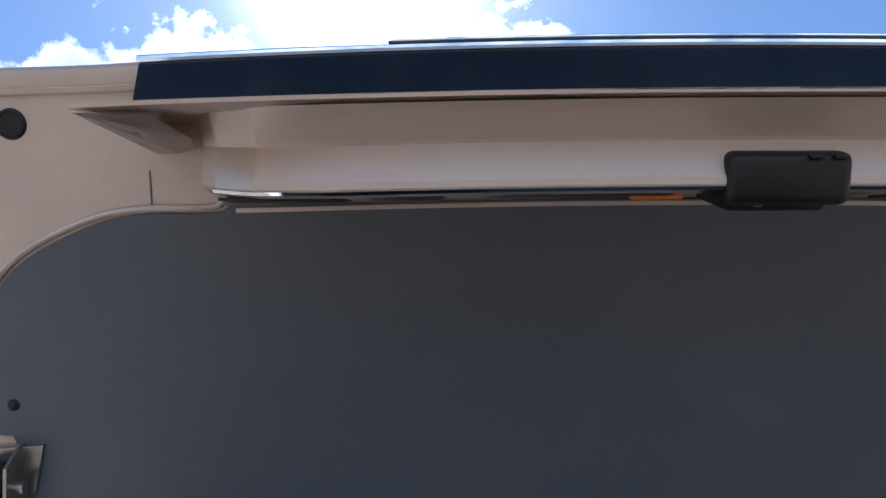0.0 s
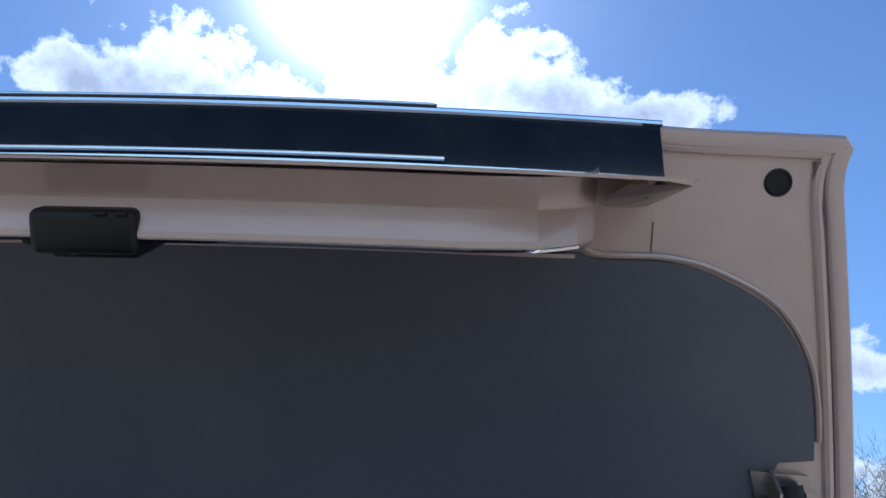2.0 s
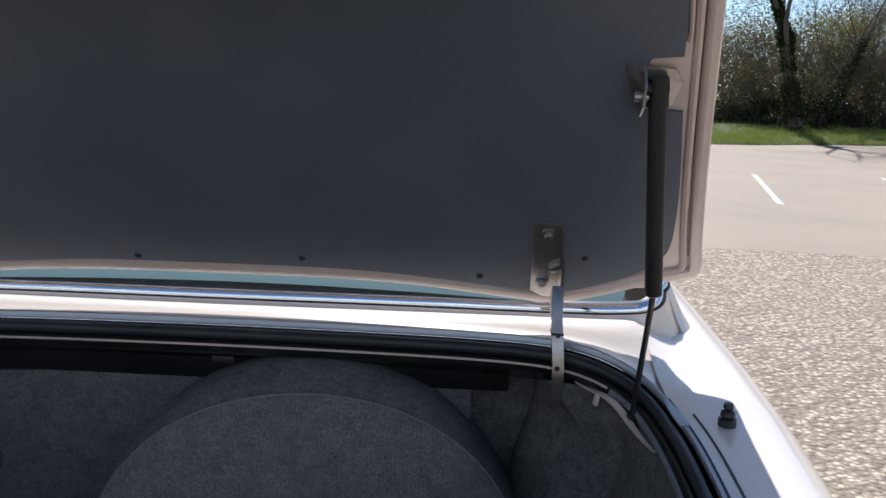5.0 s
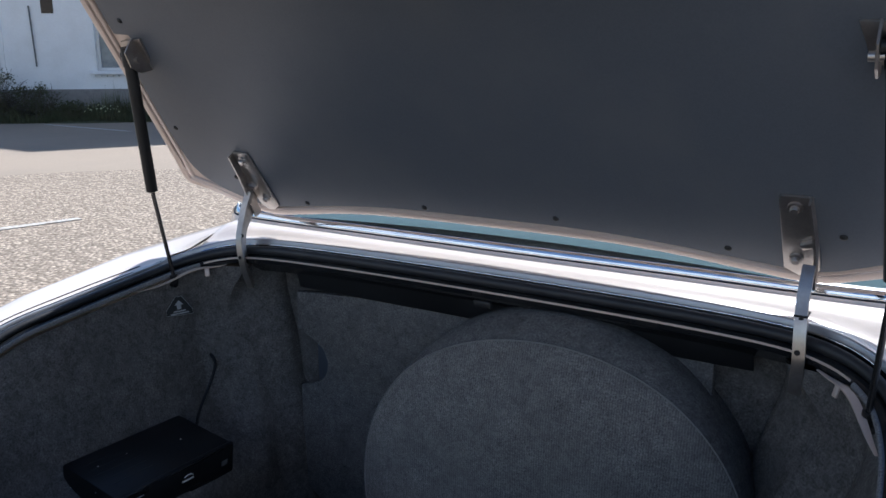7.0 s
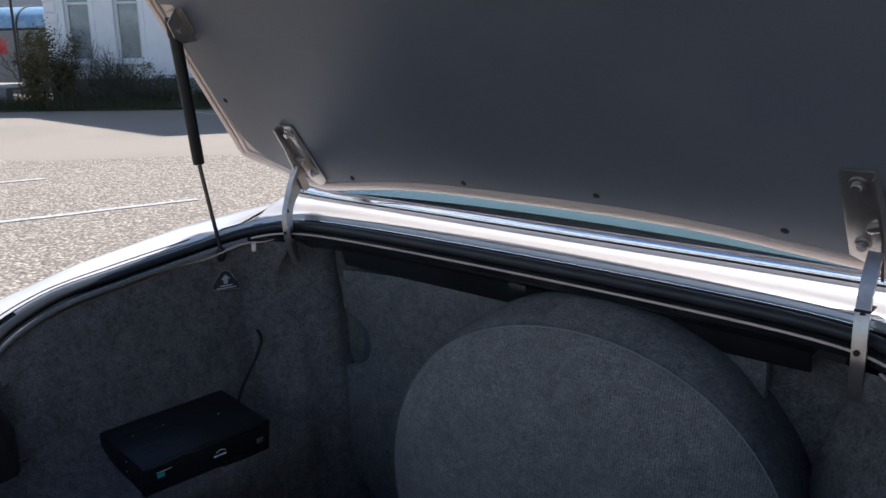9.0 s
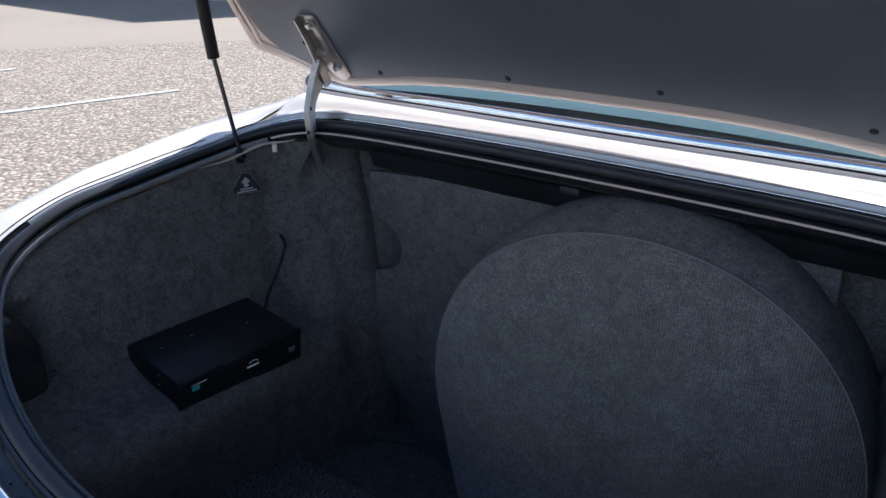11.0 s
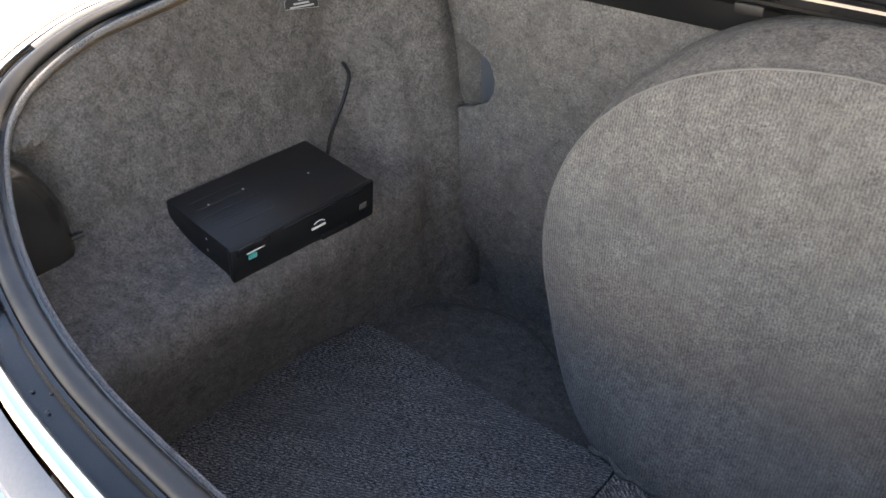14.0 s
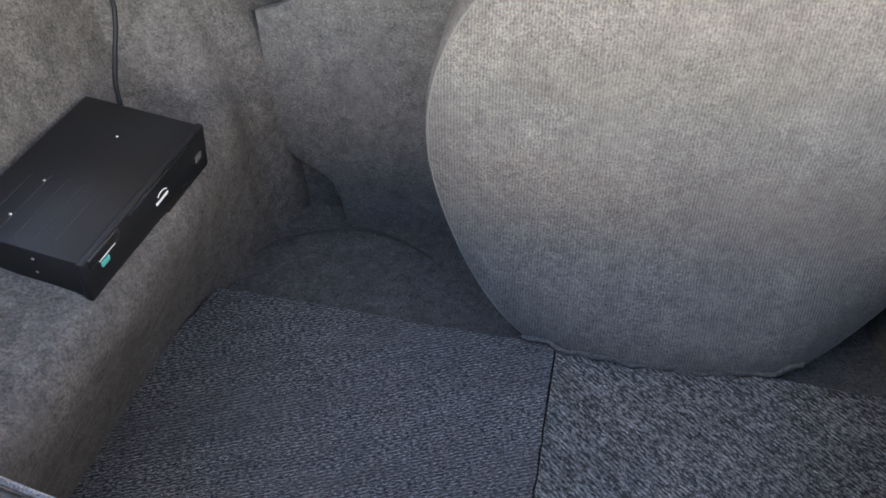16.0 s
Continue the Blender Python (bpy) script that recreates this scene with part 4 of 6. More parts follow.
part("frame_ridge", sweep(rim4, [(0.006 * math.cos(a), 0.005 * math.sin(a)) for a in [2 * math.pi * i / 8 for i in range(8)]], True), PAINT_INNER, lid, "pressed ridge")
liner_half = [(0, 0.018), (0.20, 0.016), (0.34, 0.004), (0.46, -0.012), (0.55, -0.020), (0.62, 0.004), (0.675, 0.036), (0.700, 0.065), (0.709, 0.104), (0.702, 0.20), (0.681, 0.338)]
liner_mid = [(0.640, 0.341), (0.628, 0.356), (0.624, 0.400), (0.630, 0.417)]
liner_top = [(0.667, 0.420), (0.662, 0.47), (0.648, 0.525), (0.612, 0.578), (0.552, 0.612), (0.50, 0.626), (0.43, 0.628), (0.385, 0.638), (0.15, 0.640), (0, 0.640)]
liner_all = dense(liner_half, 5) + liner_mid + dense(liner_top, 5)
lb = plate(mirrored(liner_all), -0.006, -0.001, 0.0006)
liner = part("lid_liner", lb, LINER, lid, "matt black trim board lining the lid", 8)
for x, v in ((-0.121, 0.028), (0.147, 0.036), (0.427, 0.011), (-0.421, 0.003), (0.587, 0.060), (-0.588, 0.060), (-0.676, 0.191), (0.676, 0.191), (-0.626, 0.448)):
    part("liner_clip", lathe([(0, 0.0035), (0.003, 0.003), (0.0055, 0.001), (0.006, -0.001)], 12, Matrix.Translation((x, v, -0.001))), PLASTIC, lid)
lip_pts = [Vector((x + 0.004 * (1 if x > 0 else -1) * min(1, abs(x) / 0.3), v + 0.0045, -0.003)) for x, v in mirrored(liner_all) if v > 0.43]
part("liner_lip", sweep(lip_pts, [(0.0032 * math.cos(a), 0.0050 * math.sin(a)) for a in [2 * math.pi * i / 8 for i in range(8)]]), PAINT_INNER, lid, "rolled painted lip round the liner")
JOINT = mat("brown_seam_sealer", (0.16, 0.115, 0.095), 0.5, 0, (0.11, 0.08, 0.068), (0.22, 0.16, 0.13), 60, 20, 0.5, 45, 0.003)
for s in (-1, 1):
    side_pts = smooth_path([(s * x, v, -0.0045) for x, v in ((0.738, 0.075), (0.725, 0.14), (0.704, 0.26), (0.673, 0.50), (0.651, 0.66), (0.645, 0.70), (0.643, 0.727))], 10)
    part("seam_sealer", sweep(side_pts, lambda p: [((0.0062 + 0.0016 * noise.noise((p.y * 60, s, 0))) * math.cos(a), 0.0034 * math.sin(a)) for a in [2 * math.pi * i / 8 for i in range(8)]]), JOINT, lid, "uneven bead of brown seam sealer")
    part("panel_joint", box((0.0016, 0.034, 0.0012), (s * 0.486, 0.648, -0.0058), 0.0004), JOINT, lid)
    part("drain_hole", lathe([(0, 0.0006), (0.0145, 0.0006), (0.0165, 0.0022), (0.019, 0.0012), (0.020, -0.001)], 24, Matrix.Translation((s * 0.605, 0.706, -0.006)) @ Matrix.Diagonal((0.72, 0.72, 1, 1))), PLASTIC, lid, "dark round hole in the frame")


def beam_scale(ax):
    return linear([(0.0, 1.0), (0.30, 1.0), (0.36, 0.92), (0.392, 0.76), (0.408, 0.60), (0.418, 0.36), (0.424, 0.10), (0.428, 0.0)], ax)


BEAM_X = [0.030 * i for i in range(12)] + [0.355, 0.375, 0.390, 0.400, 0.408, 0.414, 0.418, 0.4215, 0.424, 0.426, 0.428]


def beam_strip(prof, half):
    """A strip across the lid; its profile is (v, w), sinking into the frame at the ends."""
    xs = [x for x in BEAM_X if x < half - 0.002] + [half]
    xs = [-x for x in xs[:0:-1]] + xs
    verts = []
    for x in xs:
        k = beam_scale(abs(x))
        for v, w in prof:
            verts.append((x, v - 0.010 * (x / 0.5) ** 2, -0.007 + (w + 0.007) * k))
    k = len(prof)
    return from_lists(verts, [(i * k + j, i * k + j + 1, (i + 1) * k + j + 1, (i + 1) * k + j) for i in range(len(xs) - 1) for j in range(k - 1)])


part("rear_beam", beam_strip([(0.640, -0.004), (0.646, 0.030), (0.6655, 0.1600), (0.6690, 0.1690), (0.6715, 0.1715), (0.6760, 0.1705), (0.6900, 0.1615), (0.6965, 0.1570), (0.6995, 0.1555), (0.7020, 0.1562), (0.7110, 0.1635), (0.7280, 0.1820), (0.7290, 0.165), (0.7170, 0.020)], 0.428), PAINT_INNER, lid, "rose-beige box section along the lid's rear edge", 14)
part("beam_lip", beam_strip([(0.6665, 0.1650), (0.6672, 0.1705), (0.6698, 0.1722), (0.6712, 0.1700)], 0.392), CHROME, lid, "bright pressed edge")
# Black strips laid on the underside put the dark of its slots into colour.
for a, b in ((-0.395, -0.30), (-0.285, -0.225), (-0.19, -0.052), (0.058, 0.095), (0.12, 0.27), (0.30, 0.385)):
    slot = box((b - a, 0.0025, 0.058), ((a + b) / 2, 0.0, 0.0), 0.001)
    bmesh.ops.transform(slot, matrix=Matrix.Translation((0, 0.6535 - 0.010 * ((a + b) / 1.0) ** 2, 0.078)) @ pose(0, 0, 0, -9.5, 0, 0), verts=slot.verts)
    part("slot_strip", slot, RUBBER, lid, "dark strip drawn for a shaded slot under the box section")
part("beam_ledge", beam_strip([(0.6345, -0.0020), (0.6345, 0.0040), (0.6385, 0.0045), (0.6390, -0.0020)], 0.41), PAINT_INNER, lid)
shelf = from_lists([(x, v + 0.080 * w - 0.010 * (x / 0.5) ** 2, w) for v in (0.7165, 0.7195) for x, w in [(-0.482, -0.006), (-0.472, 0.172), (-0.466, 0.184)] + [(0.0466 * i, 0.188) for i in range(-9, 10)] + [(0.466, 0.184), (0.472, 0.172), (0.482, -0.006)]],
                   [tuple(range(25)), tuple(range(49, 24, -1))] + [(i, i + 1, i + 26, i + 25) for i in range(24)])
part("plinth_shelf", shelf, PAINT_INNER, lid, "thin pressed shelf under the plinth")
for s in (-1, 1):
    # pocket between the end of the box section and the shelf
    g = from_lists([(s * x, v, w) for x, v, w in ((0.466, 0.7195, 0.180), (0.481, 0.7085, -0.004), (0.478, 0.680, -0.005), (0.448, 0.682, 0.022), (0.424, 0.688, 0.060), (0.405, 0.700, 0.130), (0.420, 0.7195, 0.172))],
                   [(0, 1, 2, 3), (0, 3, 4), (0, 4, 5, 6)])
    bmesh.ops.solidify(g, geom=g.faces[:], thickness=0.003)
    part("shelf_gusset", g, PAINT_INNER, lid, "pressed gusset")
    for x, v, w in ((0.462, 0.7135, 0.115), (0.448, 0.7120, 0.128)):
        part("gusset_screw", lathe([(0, 0.005), (0.004, 0.004), (0.006, 0.001), (0.006, -0.003)], 10, Matrix.Translation((s * x, v - 0.004, w - 0.012))), STEEL, lid)
plinth_pts = [(0.722, 0.040), (0.725, 0.048), (0.728, 0.046), (0.768, 0.016), (0.772, 0.010), (0.770, -0.03)]
nverts = []
for i in range(41):
    x = (i / 40 * 2 - 1) * 0.482
    bow = 0.012 * (x / 0.48) ** 2
    nverts += [(x, v - bow, w * (1 - 0.15 * (x / 0.48) ** 2)) for v, w in plinth_pts]
pb = from_lists(nverts, [(i * 6 + j, i * 6 + j + 1, (i + 1) * 6 + j + 1, (i + 1) * 6 + j) for i in range(40) for j in range(5)] + [tuple(range(6)), tuple(range(240, 246))])
plinth = part("number_plate_plinth", pb, BLACK_GLOSS, lid, "dark glossy plinth with bright edges")


def plinth_bar(v, w, half, r, mat_, label=""):
    pts = [Vector(((i / 30 * 2 - 1) * half, v - 0.012 * ((i / 30 * 2 - 1) * half / 0.48) ** 2, w * (1 - 0.15 * ((i / 30 * 2 - 1) * half / 0.48) ** 2))) for i in range(31)]
    return part("plinth_bar", sweep(pts, circle(r, 8)), mat_, plinth, label)


plinth_bar(0.7235, 0.047, 0.482, 0.0026, CHROME, "thin bright moulding")
plinth_bar(0.7725, 0.012, 0.484, 0.0035, CHROME, "thin bright moulding")
plinth_bar(0.7305, 0.050, 0.280, 0.0022, CHROME, "bright edge of the plate-lamp housing")
top_bar = plinth_bar(0.7735, 0.008, 0.272, 0.0055, CAR_BLACK, "raised dark cap moulding")
plinth_bar(0.7785, 0.010, 0.270, 0.0015, CHROME)
latch = join(box((0.083, 0.036, 0.096), (0.0045, 0.6745, 0.128), 0.007, None, 3), box((0.070, 0.016, 0.070), (0.004, 0.6580, 0.118), 0.004), box((0.020, 0.020, 0.060), (-0.0385, 0.6715, 0.138), 0.006))
for x in (0.020, 0.036):
    latch = join(latch, box((0.010, 0.003, 0.004), (x, 0.6895, 0.1765), 0.001))
latch_ob = part("lid_latch", latch, PLASTIC, lid, "black plastic latch housing")
part("latch_tongue", box((0.007, 0.012, 0.010), (-0.010, 0.6600, 0.1560), 0.002), STEEL, latch_ob)
# Amber colour stands in for a reflected sun glint beside the latch.
part("amber_glint", box((0.042, 0.006, 0.012), (-0.058, 0.6510, 0.0700), 0.002), mat("amber_glint_paint", (0.75, 0.22, 0.03), 0.25, 0, coat=0.5), lid, "small amber block painted for a sun glint beside the latch")

# ---- hinges and gas struts ----


for s in (-1, 1):
    leaf_out = [(s * 0.506, 0.130), (s * 0.509, 0.136), (s * 0.544, 0.136), (s * 0.549, 0.131), (s * 0.556, 0.040), (s * 0.557, -0.010), (s * 0.545, -0.026), (s * 0.528, -0.026), (s * 0.507, -0.012)]
    lf = plate(leaf_out[::s], 0.000, 0.004, 0.001)
    leaf = part("hinge_leaf", lf, STEEL, lid, "zinc-plated hinge plate bolted to the lid")
    part("hinge_rib", sweep([Vector((s * 0.5475, 0.134, 0.004)), Vector((s * 0.5515, 0.085, 0.006)), Vector((s * 0.5545, 0.04, 0.012)), Vector((s * 0.5535, -0.02, 0.024))], [(-0.0018, -0.006), (0.0018, -0.006), (0.0018, 0.013), (-0.0018, 0.013)], up=(0, 0, 1)), STEEL, leaf)
    part("hinge_step", box((0.022, 0.012, 0.012), (s * 0.543, 0.048, 0.008), 0.004, pose(0, 0, 0, 0, 0, s * 25)), STEEL, leaf)
    for v, x in ((0.117, 0.527), (0.012, 0.525)):
        part("hinge_bolt", lathe([(0, 0.010), (0.005, 0.010), (0.0065, 0.008), (0.0065, 0.004), (0.010, 0.0035), (0.0105, 0.002), (0.0105, 0.0)], 12, Matrix.Translation((s * x, v, 0.004))), STEEL, leaf)
    arm_path = smooth_path(([(-0.553, 0.030, 1.010), (-0.553, 0.026, 0.990)] if s < 0 else [(0.5475, 0.026, 0.988)]) + [(s * 0.5485 - 0.0015, 0.002, 0.950), (s * 0.547 + 0.002, -0.014, 0.915), (s * 0.543 + 0.008, -0.021, 0.875), (s * 0.540 + 0.010, -0.018, 0.845), (s * 0.537 + 0.011, -0.010, 0.815)], 6)
    arm = part("hinge_arm", sweep(arm_path, lambda p: [(a, b * lerp([(0.82, 1.0), (0.93, 1.25), (0.985, 1.9), (1.03, 1.5), (1.06, 0.8)], p.z)) for a, b in ((-0.0085, -0.009), (0.0085, -0.009), (0.0085, -0.004), (-0.0055, -0.004), (-0.0055, 0.011), (-0.0085, 0.011))], up=(0, 1, 0.2)), STEEL, car, "curved steel hinge arm")
    if s > 0:
        part("cable_tie", box((0.0190, 0.030, 0.0030), (0.5478, -0.008, 0.930), 0.001, None), PLASTIC, arm, "black cable tie round the arm")
    for z, y in ((0.925, -0.022), (0.880, -0.033)):
        part("arm_hole", lathe([(0, 0.001), (0.0038, 0.0008), (0.0042, 0)], 10, pose(s * 0.543 + 0.006, y + 0.0005, z, 90, 0, 0)), PLASTIC, arm)
    # gas strut
    top, end, foot = Vector((s * 0.640, -0.183, 1.293)), Vector((s * 0.661, -0.140, 1.026)), Vector((s * 0.649, -0.111, 0.829))
    strut = part("gas_strut", rod(top + (end - top) * 0.05, end, 0.0115, 20), PLASTIC, car, "black gas strut holding the lid up")
    part("strut_collar", rod(end + (top - end) * 0.012, end + (foot - end) * 0.01, 0.0095, 16), STEEL, strut)
    part("strut_rod", rod(end, foot, 0.0042, 12), mat("dark_steel_rod", (0.10, 0.10, 0.105), 0.25, 0.9), strut, "slim dark steel rod")
    part("strut_socket", join(rod(top + (end - top) * 0.08, top - (end - top) * 0.05, 0.0135, 16), rod(top + Vector((-s * 0.016, 0, 0)), top + Vector((s * 0.012, 0, 0)), 0.010, 14)), PLASTIC, strut, "black ball socket")
    part("strut_foot", join(rod(foot, foot + (end - foot) * 0.09, 0.008, 12), rod(foot + Vector((0, 0, -0.005)), foot + Vector((-s * -0.02, 0, -0.008)), 0.006, 10)), PLASTIC, strut)
    br = plate([(s * 0.600, 0.410), (s * 0.660, 0.405), (s * 0.672, 0.385), (s * 0.664, 0.352), (s * 0.632, 0.345), (s * 0.612, 0.362)][::s], -0.001, 0.003, 0.001)
    bracket = part("strut_bracket", br, STEEL, lid, "pressed steel strut bracket")
    ear = plate([(0.340, 0.0), (0.412, 0.0), (0.400, 0.030), (0.372, 0.036), (0.352, 0.026)], -0.0015, 0.0015)
    bmesh.ops.transform(ear, matrix=Matrix(((0, 0, 1, s * 0.622), (1, 0, 0, 0), (0, 1, 0, 0.002), (0, 0, 0, 1))), verts=ear.verts)
    part("bracket_ear", ear, STEEL, bracket)
    part("bracket_bolt", rod((s * 0.612, 0.376, 0.020), (s * 0.640, 0.376, 0.020), 0.006, 10), STEEL, bracket)
    # lower mount under the gutter
    edge_pts = sorted([p for p in LIP if p.x * s > 0.55 and -0.20 < p.y < -0.03], key=lambda p: p.y)
    mp = [Vector((p.x - s * (0.006 + 0.010 * math.sin(math.pi * i / (len(edge_pts) - 1))), p.y - 0.002, p.z - 0.008 - 0.004 * math.sin(9 * i / len(edge_pts)))) for i, p in enumerate(edge_pts)]
    part("strut_mount", sweep(mp, [(-0.006, -0.0012), (0.006, -0.0012), (0.006, 0.0012), (-0.006, 0.0012)], scale=lambda q: 0.35 + 0.65 * math.sin(math.pi * q)), PAINT_INNER, car, "pale pressed bracket under the gutter")
    part("mount_tab", box((0.004, 0.010, 0.018), (s * 0.606, -0.062, 0.846), 0.002, pose(0, 0, 0, 0, s * 15, s * 40)), PAINT_INNER, car)


TAG_PRINT = mat("dull_print", (0.34, 0.35, 0.36), 0.7)


def warning_label(at, normal_turn):
    """A black pentagonal sticker with an upright arrow and two rows of unreadable print."""
    t = thing("warning_tag", "black pentagonal warning sticker with a white arrow on the carpet", "sticker", m=Matrix.Translation(at) @ normal_turn)
    out = [(-0.028, -0.016), (0.028, -0.020), (0.028, -0.010), (0.009, 0.020), (-0.005, 0.021), (-0.028, -0.006)]
    part("tag_card", plate(out, 0, 0.001), PLASTIC, t)
    edge = [Vector((x, y, 0.0012)) for x, y in out]
    part("tag_border", sweep(edge, circle(0.0004, 5), True), TAG_PRINT, t)
    part("tag_arrow", plate([(-0.0045, -0.006), (0.0045, -0.006), (0.0045, 0.003), (0.010, 0.003), (0.001, 0.013), (-0.009, 0.003), (-0.0045, 0.003)], 0.001, 0.0016), TAG_PRINT, t)
    part("tag_line", box((0.026, 0.0028, 0.0006), (0, -0.0100, 0.0013)), TAG_PRINT, t)
    part("tag_line", box((0.040, 0.0028, 0.0006), (0, -0.0148, 0.0013)), TAG_PRINT, t)
    return t


def outward(nrm, up=(0, 0, 1)):
    n = Vector(nrm).normalized()
    x = Vector(up).cross(n).normalized()
    y = n.cross(x)
    return Matrix((x, y, n)).transposed().to_4x4()


warning_label((-0.6435, -0.112, 0.778), outward((0.93, -0.30, 0.22)))

# cd changer on the arch
cd_m = pose(-0.521, -0.306, 0.535, 0, 7.0, -1.5)
cd = thing("cd_changer", "black car CD changer mounted on the carpeted arch", "CD changer", m=cd_m)
part("case", box((0.154, 0.258, 0.062), (-0.002, 0, -0.006), 0.003), PLASTIC, cd, "black ribbed steel case")
for i in range(5):
    part("case_rib", box((0.0016, 0.098 - 0.006 * abs(i - 2), 0.0009), (-0.048 + i * 0.021, -0.066, 0.0252), 0.0004), RUBBER, cd)
front = part("front_panel", box((0.010, 0.263, 0.065), (0.077, 0, -0.0065), 0.003), PLASTIC, cd, "black sliding front door")
part("door_recess", box((0.004, 0.055, 0.012), (0.083, -0.095, 0.019), 0.001), BLACK_GLOSS, front)
part("door_slot", box((0.003, 0.150, 0.004), (0.083, 0.03, 0.022), 0.001), BLACK_GLOSS, front)
part("eject_button", box((0.003, 0.014, 0.008), (0.083, -0.098, 0.003), 0.001), TEAL_PRINT, front, "small teal button mark")
part("white_mark", box((0.002, 0.030, 0.0014), (0.0825, -0.092, 0.010)), WHITE_PRINT, front)
part("disc_badge", box((0.002, 0.014, 0.010), (0.0825, 0.108, -0.010), 0.0005), mat("grey_print", (0.10, 0.10, 0.10), 0.6), front)
part("maker_badge", join(box((0.002, 0.026, 0.0035), (0.0825, 0.020, -0.006), 0.0005), sweep(smooth_path([(0.0825, 0.012, 0.001), (0.0825, 0.018, 0.004), (0.0825, 0.026, 0.0035), (0.0825, 0.032, 0.000)], 5), circle(0.0009, 6))), WHITE_PRINT, front, "small pale badge")
part("case_foot", box((0.012, 0.05, 0.010), (0.078, 0.05, -0.030), 0.002), PLASTIC, cd)
for y in (-0.09, -0.03, 0.07):
    part("case_screw", lathe([(0, 0.0010), (0.0014, 0.0009), (0.0020, 0)], 8, Matrix.Translation((-0.03 + 0.03 * (y > 0), y, 0.0250))), STEEL, cd)
for x, z in ((-0.055, -0.012), (0.02, -0.008), (0.02, 0.012)):
    part("case_screw", lathe([(0, 0.0010), (0.0014, 0.0009), (0.0020, 0)], 8, pose(x, -0.129, z, 90, 0, 0)), STEEL, cd)
cable = smooth_path([(-0.555, -0.165, 0.545), (-0.572, -0.140, 0.566), (-0.580, -0.115, 0.590), (-0.584, -0.090, 0.620), (-0.592, -0.070, 0.648), (-0.612, -0.064, 0.662)], 8)
tagged(part("signal_cable", sweep(cable, circle(0.0035, 8)), PLASTIC), "black cable running from the CD changer into the carpet", "cable")

# ---- plants ----


def leaf_cloud(points, size, rnd, flat=0.4):
    """Many small four-sided leaves, one at each point."""
    verts, faces = [], []
    for p in points:
        a = Vector((rnd.gauss(0, 1), rnd.gauss(0, 1), rnd.gauss(0, 1) * flat)).normalized()
        b = a.cross(Vector((rnd.gauss(0, 1), rnd.gauss(0, 1), rnd.gauss(0, 1)))).normalized()
        s = size * rnd.uniform(0.6, 1.4)
        o = len(verts)
        verts += [tuple(p - a * s), tuple(p + b * s * 0.55), tuple(p + a * s), tuple(p - b * s * 0.55)]
        faces.append((o, o + 1, o + 2, o + 3))
    return verts, faces


def mesh_part(name, verts, faces, material, parent=None, label=""):
    me = bpy.data.meshes.new(name)
    me.from_pydata(verts, [], faces)
    me.materials.append(material)
    me.polygons.foreach_set("use_smooth", [True] * len(me.polygons))
    ob = new(name, me)
    if parent is not None:
        ob.parent = parent
    if label:
        tagged(ob, label)
    return ob


def limb(verts, faces, pts, radii, n):
    o = len(verts)
    k = len(pts)
    for i, p in enumerate(pts):
        tan = (pts[min(i + 1, k - 1)] - pts[max(i - 1, 0)]).normalized()
        a = tan.cross(Vector((0.31, 0.87, 0.37))).normalized()
        b = tan.cross(a)
        for j in range(n):
            c = 2 * math.pi * j / n
            verts.append(tuple(p + (a * math.cos(c) + b * math.sin(c)) * radii[i]))
    for i in range(k - 1):
        for j in range(n):
            faces.append((o + i * n + j, o + i * n + (j + 1) % n, o + (i + 1) * n + (j + 1) % n, o + (i + 1) * n + j))


def grow(rnd, start, direct, length, radius, depth, verts, faces, tips, up=0.12, spread=0.75, kids=(3, 5)):
    steps = 5 if depth > 1 else 3
    pts, radii = [start], [radius]
    d = direct.normalized()
    for i in range(steps):
        d = (d + Vector((rnd.gauss(0, 0.16), rnd.gauss(0, 0.16), rnd.gauss(0, 0.10) + up * 0.5))).normalized()
        pts.append(pts[-1] + d * length / steps)
        radii.append(radius * (1 - 0.62 * (i + 1) / steps))
    limb(verts, faces, pts, radii, 7 if depth > 3 else (5 if depth > 1 else 3))
    if depth == 0:
        tips.extend(pts[1:])
        return
    for _ in range(rnd.randint(*kids)):
        s = rnd.uniform(0.3, 1.0)
        i = min(int(s * steps), steps - 1)
        p = pts[i].lerp(pts[i + 1], s * steps - i)
        side = Vector((rnd.gauss(0, 1), rnd.gauss(0, 1), rnd.gauss(0, 0.5)))
        nd = (d * (1 - spread * 0.6) + side.normalized() * spread + Vector((0, 0, up * 2))).normalized()
        grow(rnd, p, nd, length * rnd.uniform(0.45, 0.72), max(radii[i] * rnd.uniform(0.42, 0.62), 0.006), depth - 1, verts, faces, tips, up, spread, kids)
    grow(rnd, pts[-1], d, length * 0.6, max(radii[-1] * 0.9, 0.006), depth - 1, verts, faces, tips, up, spread, kids)


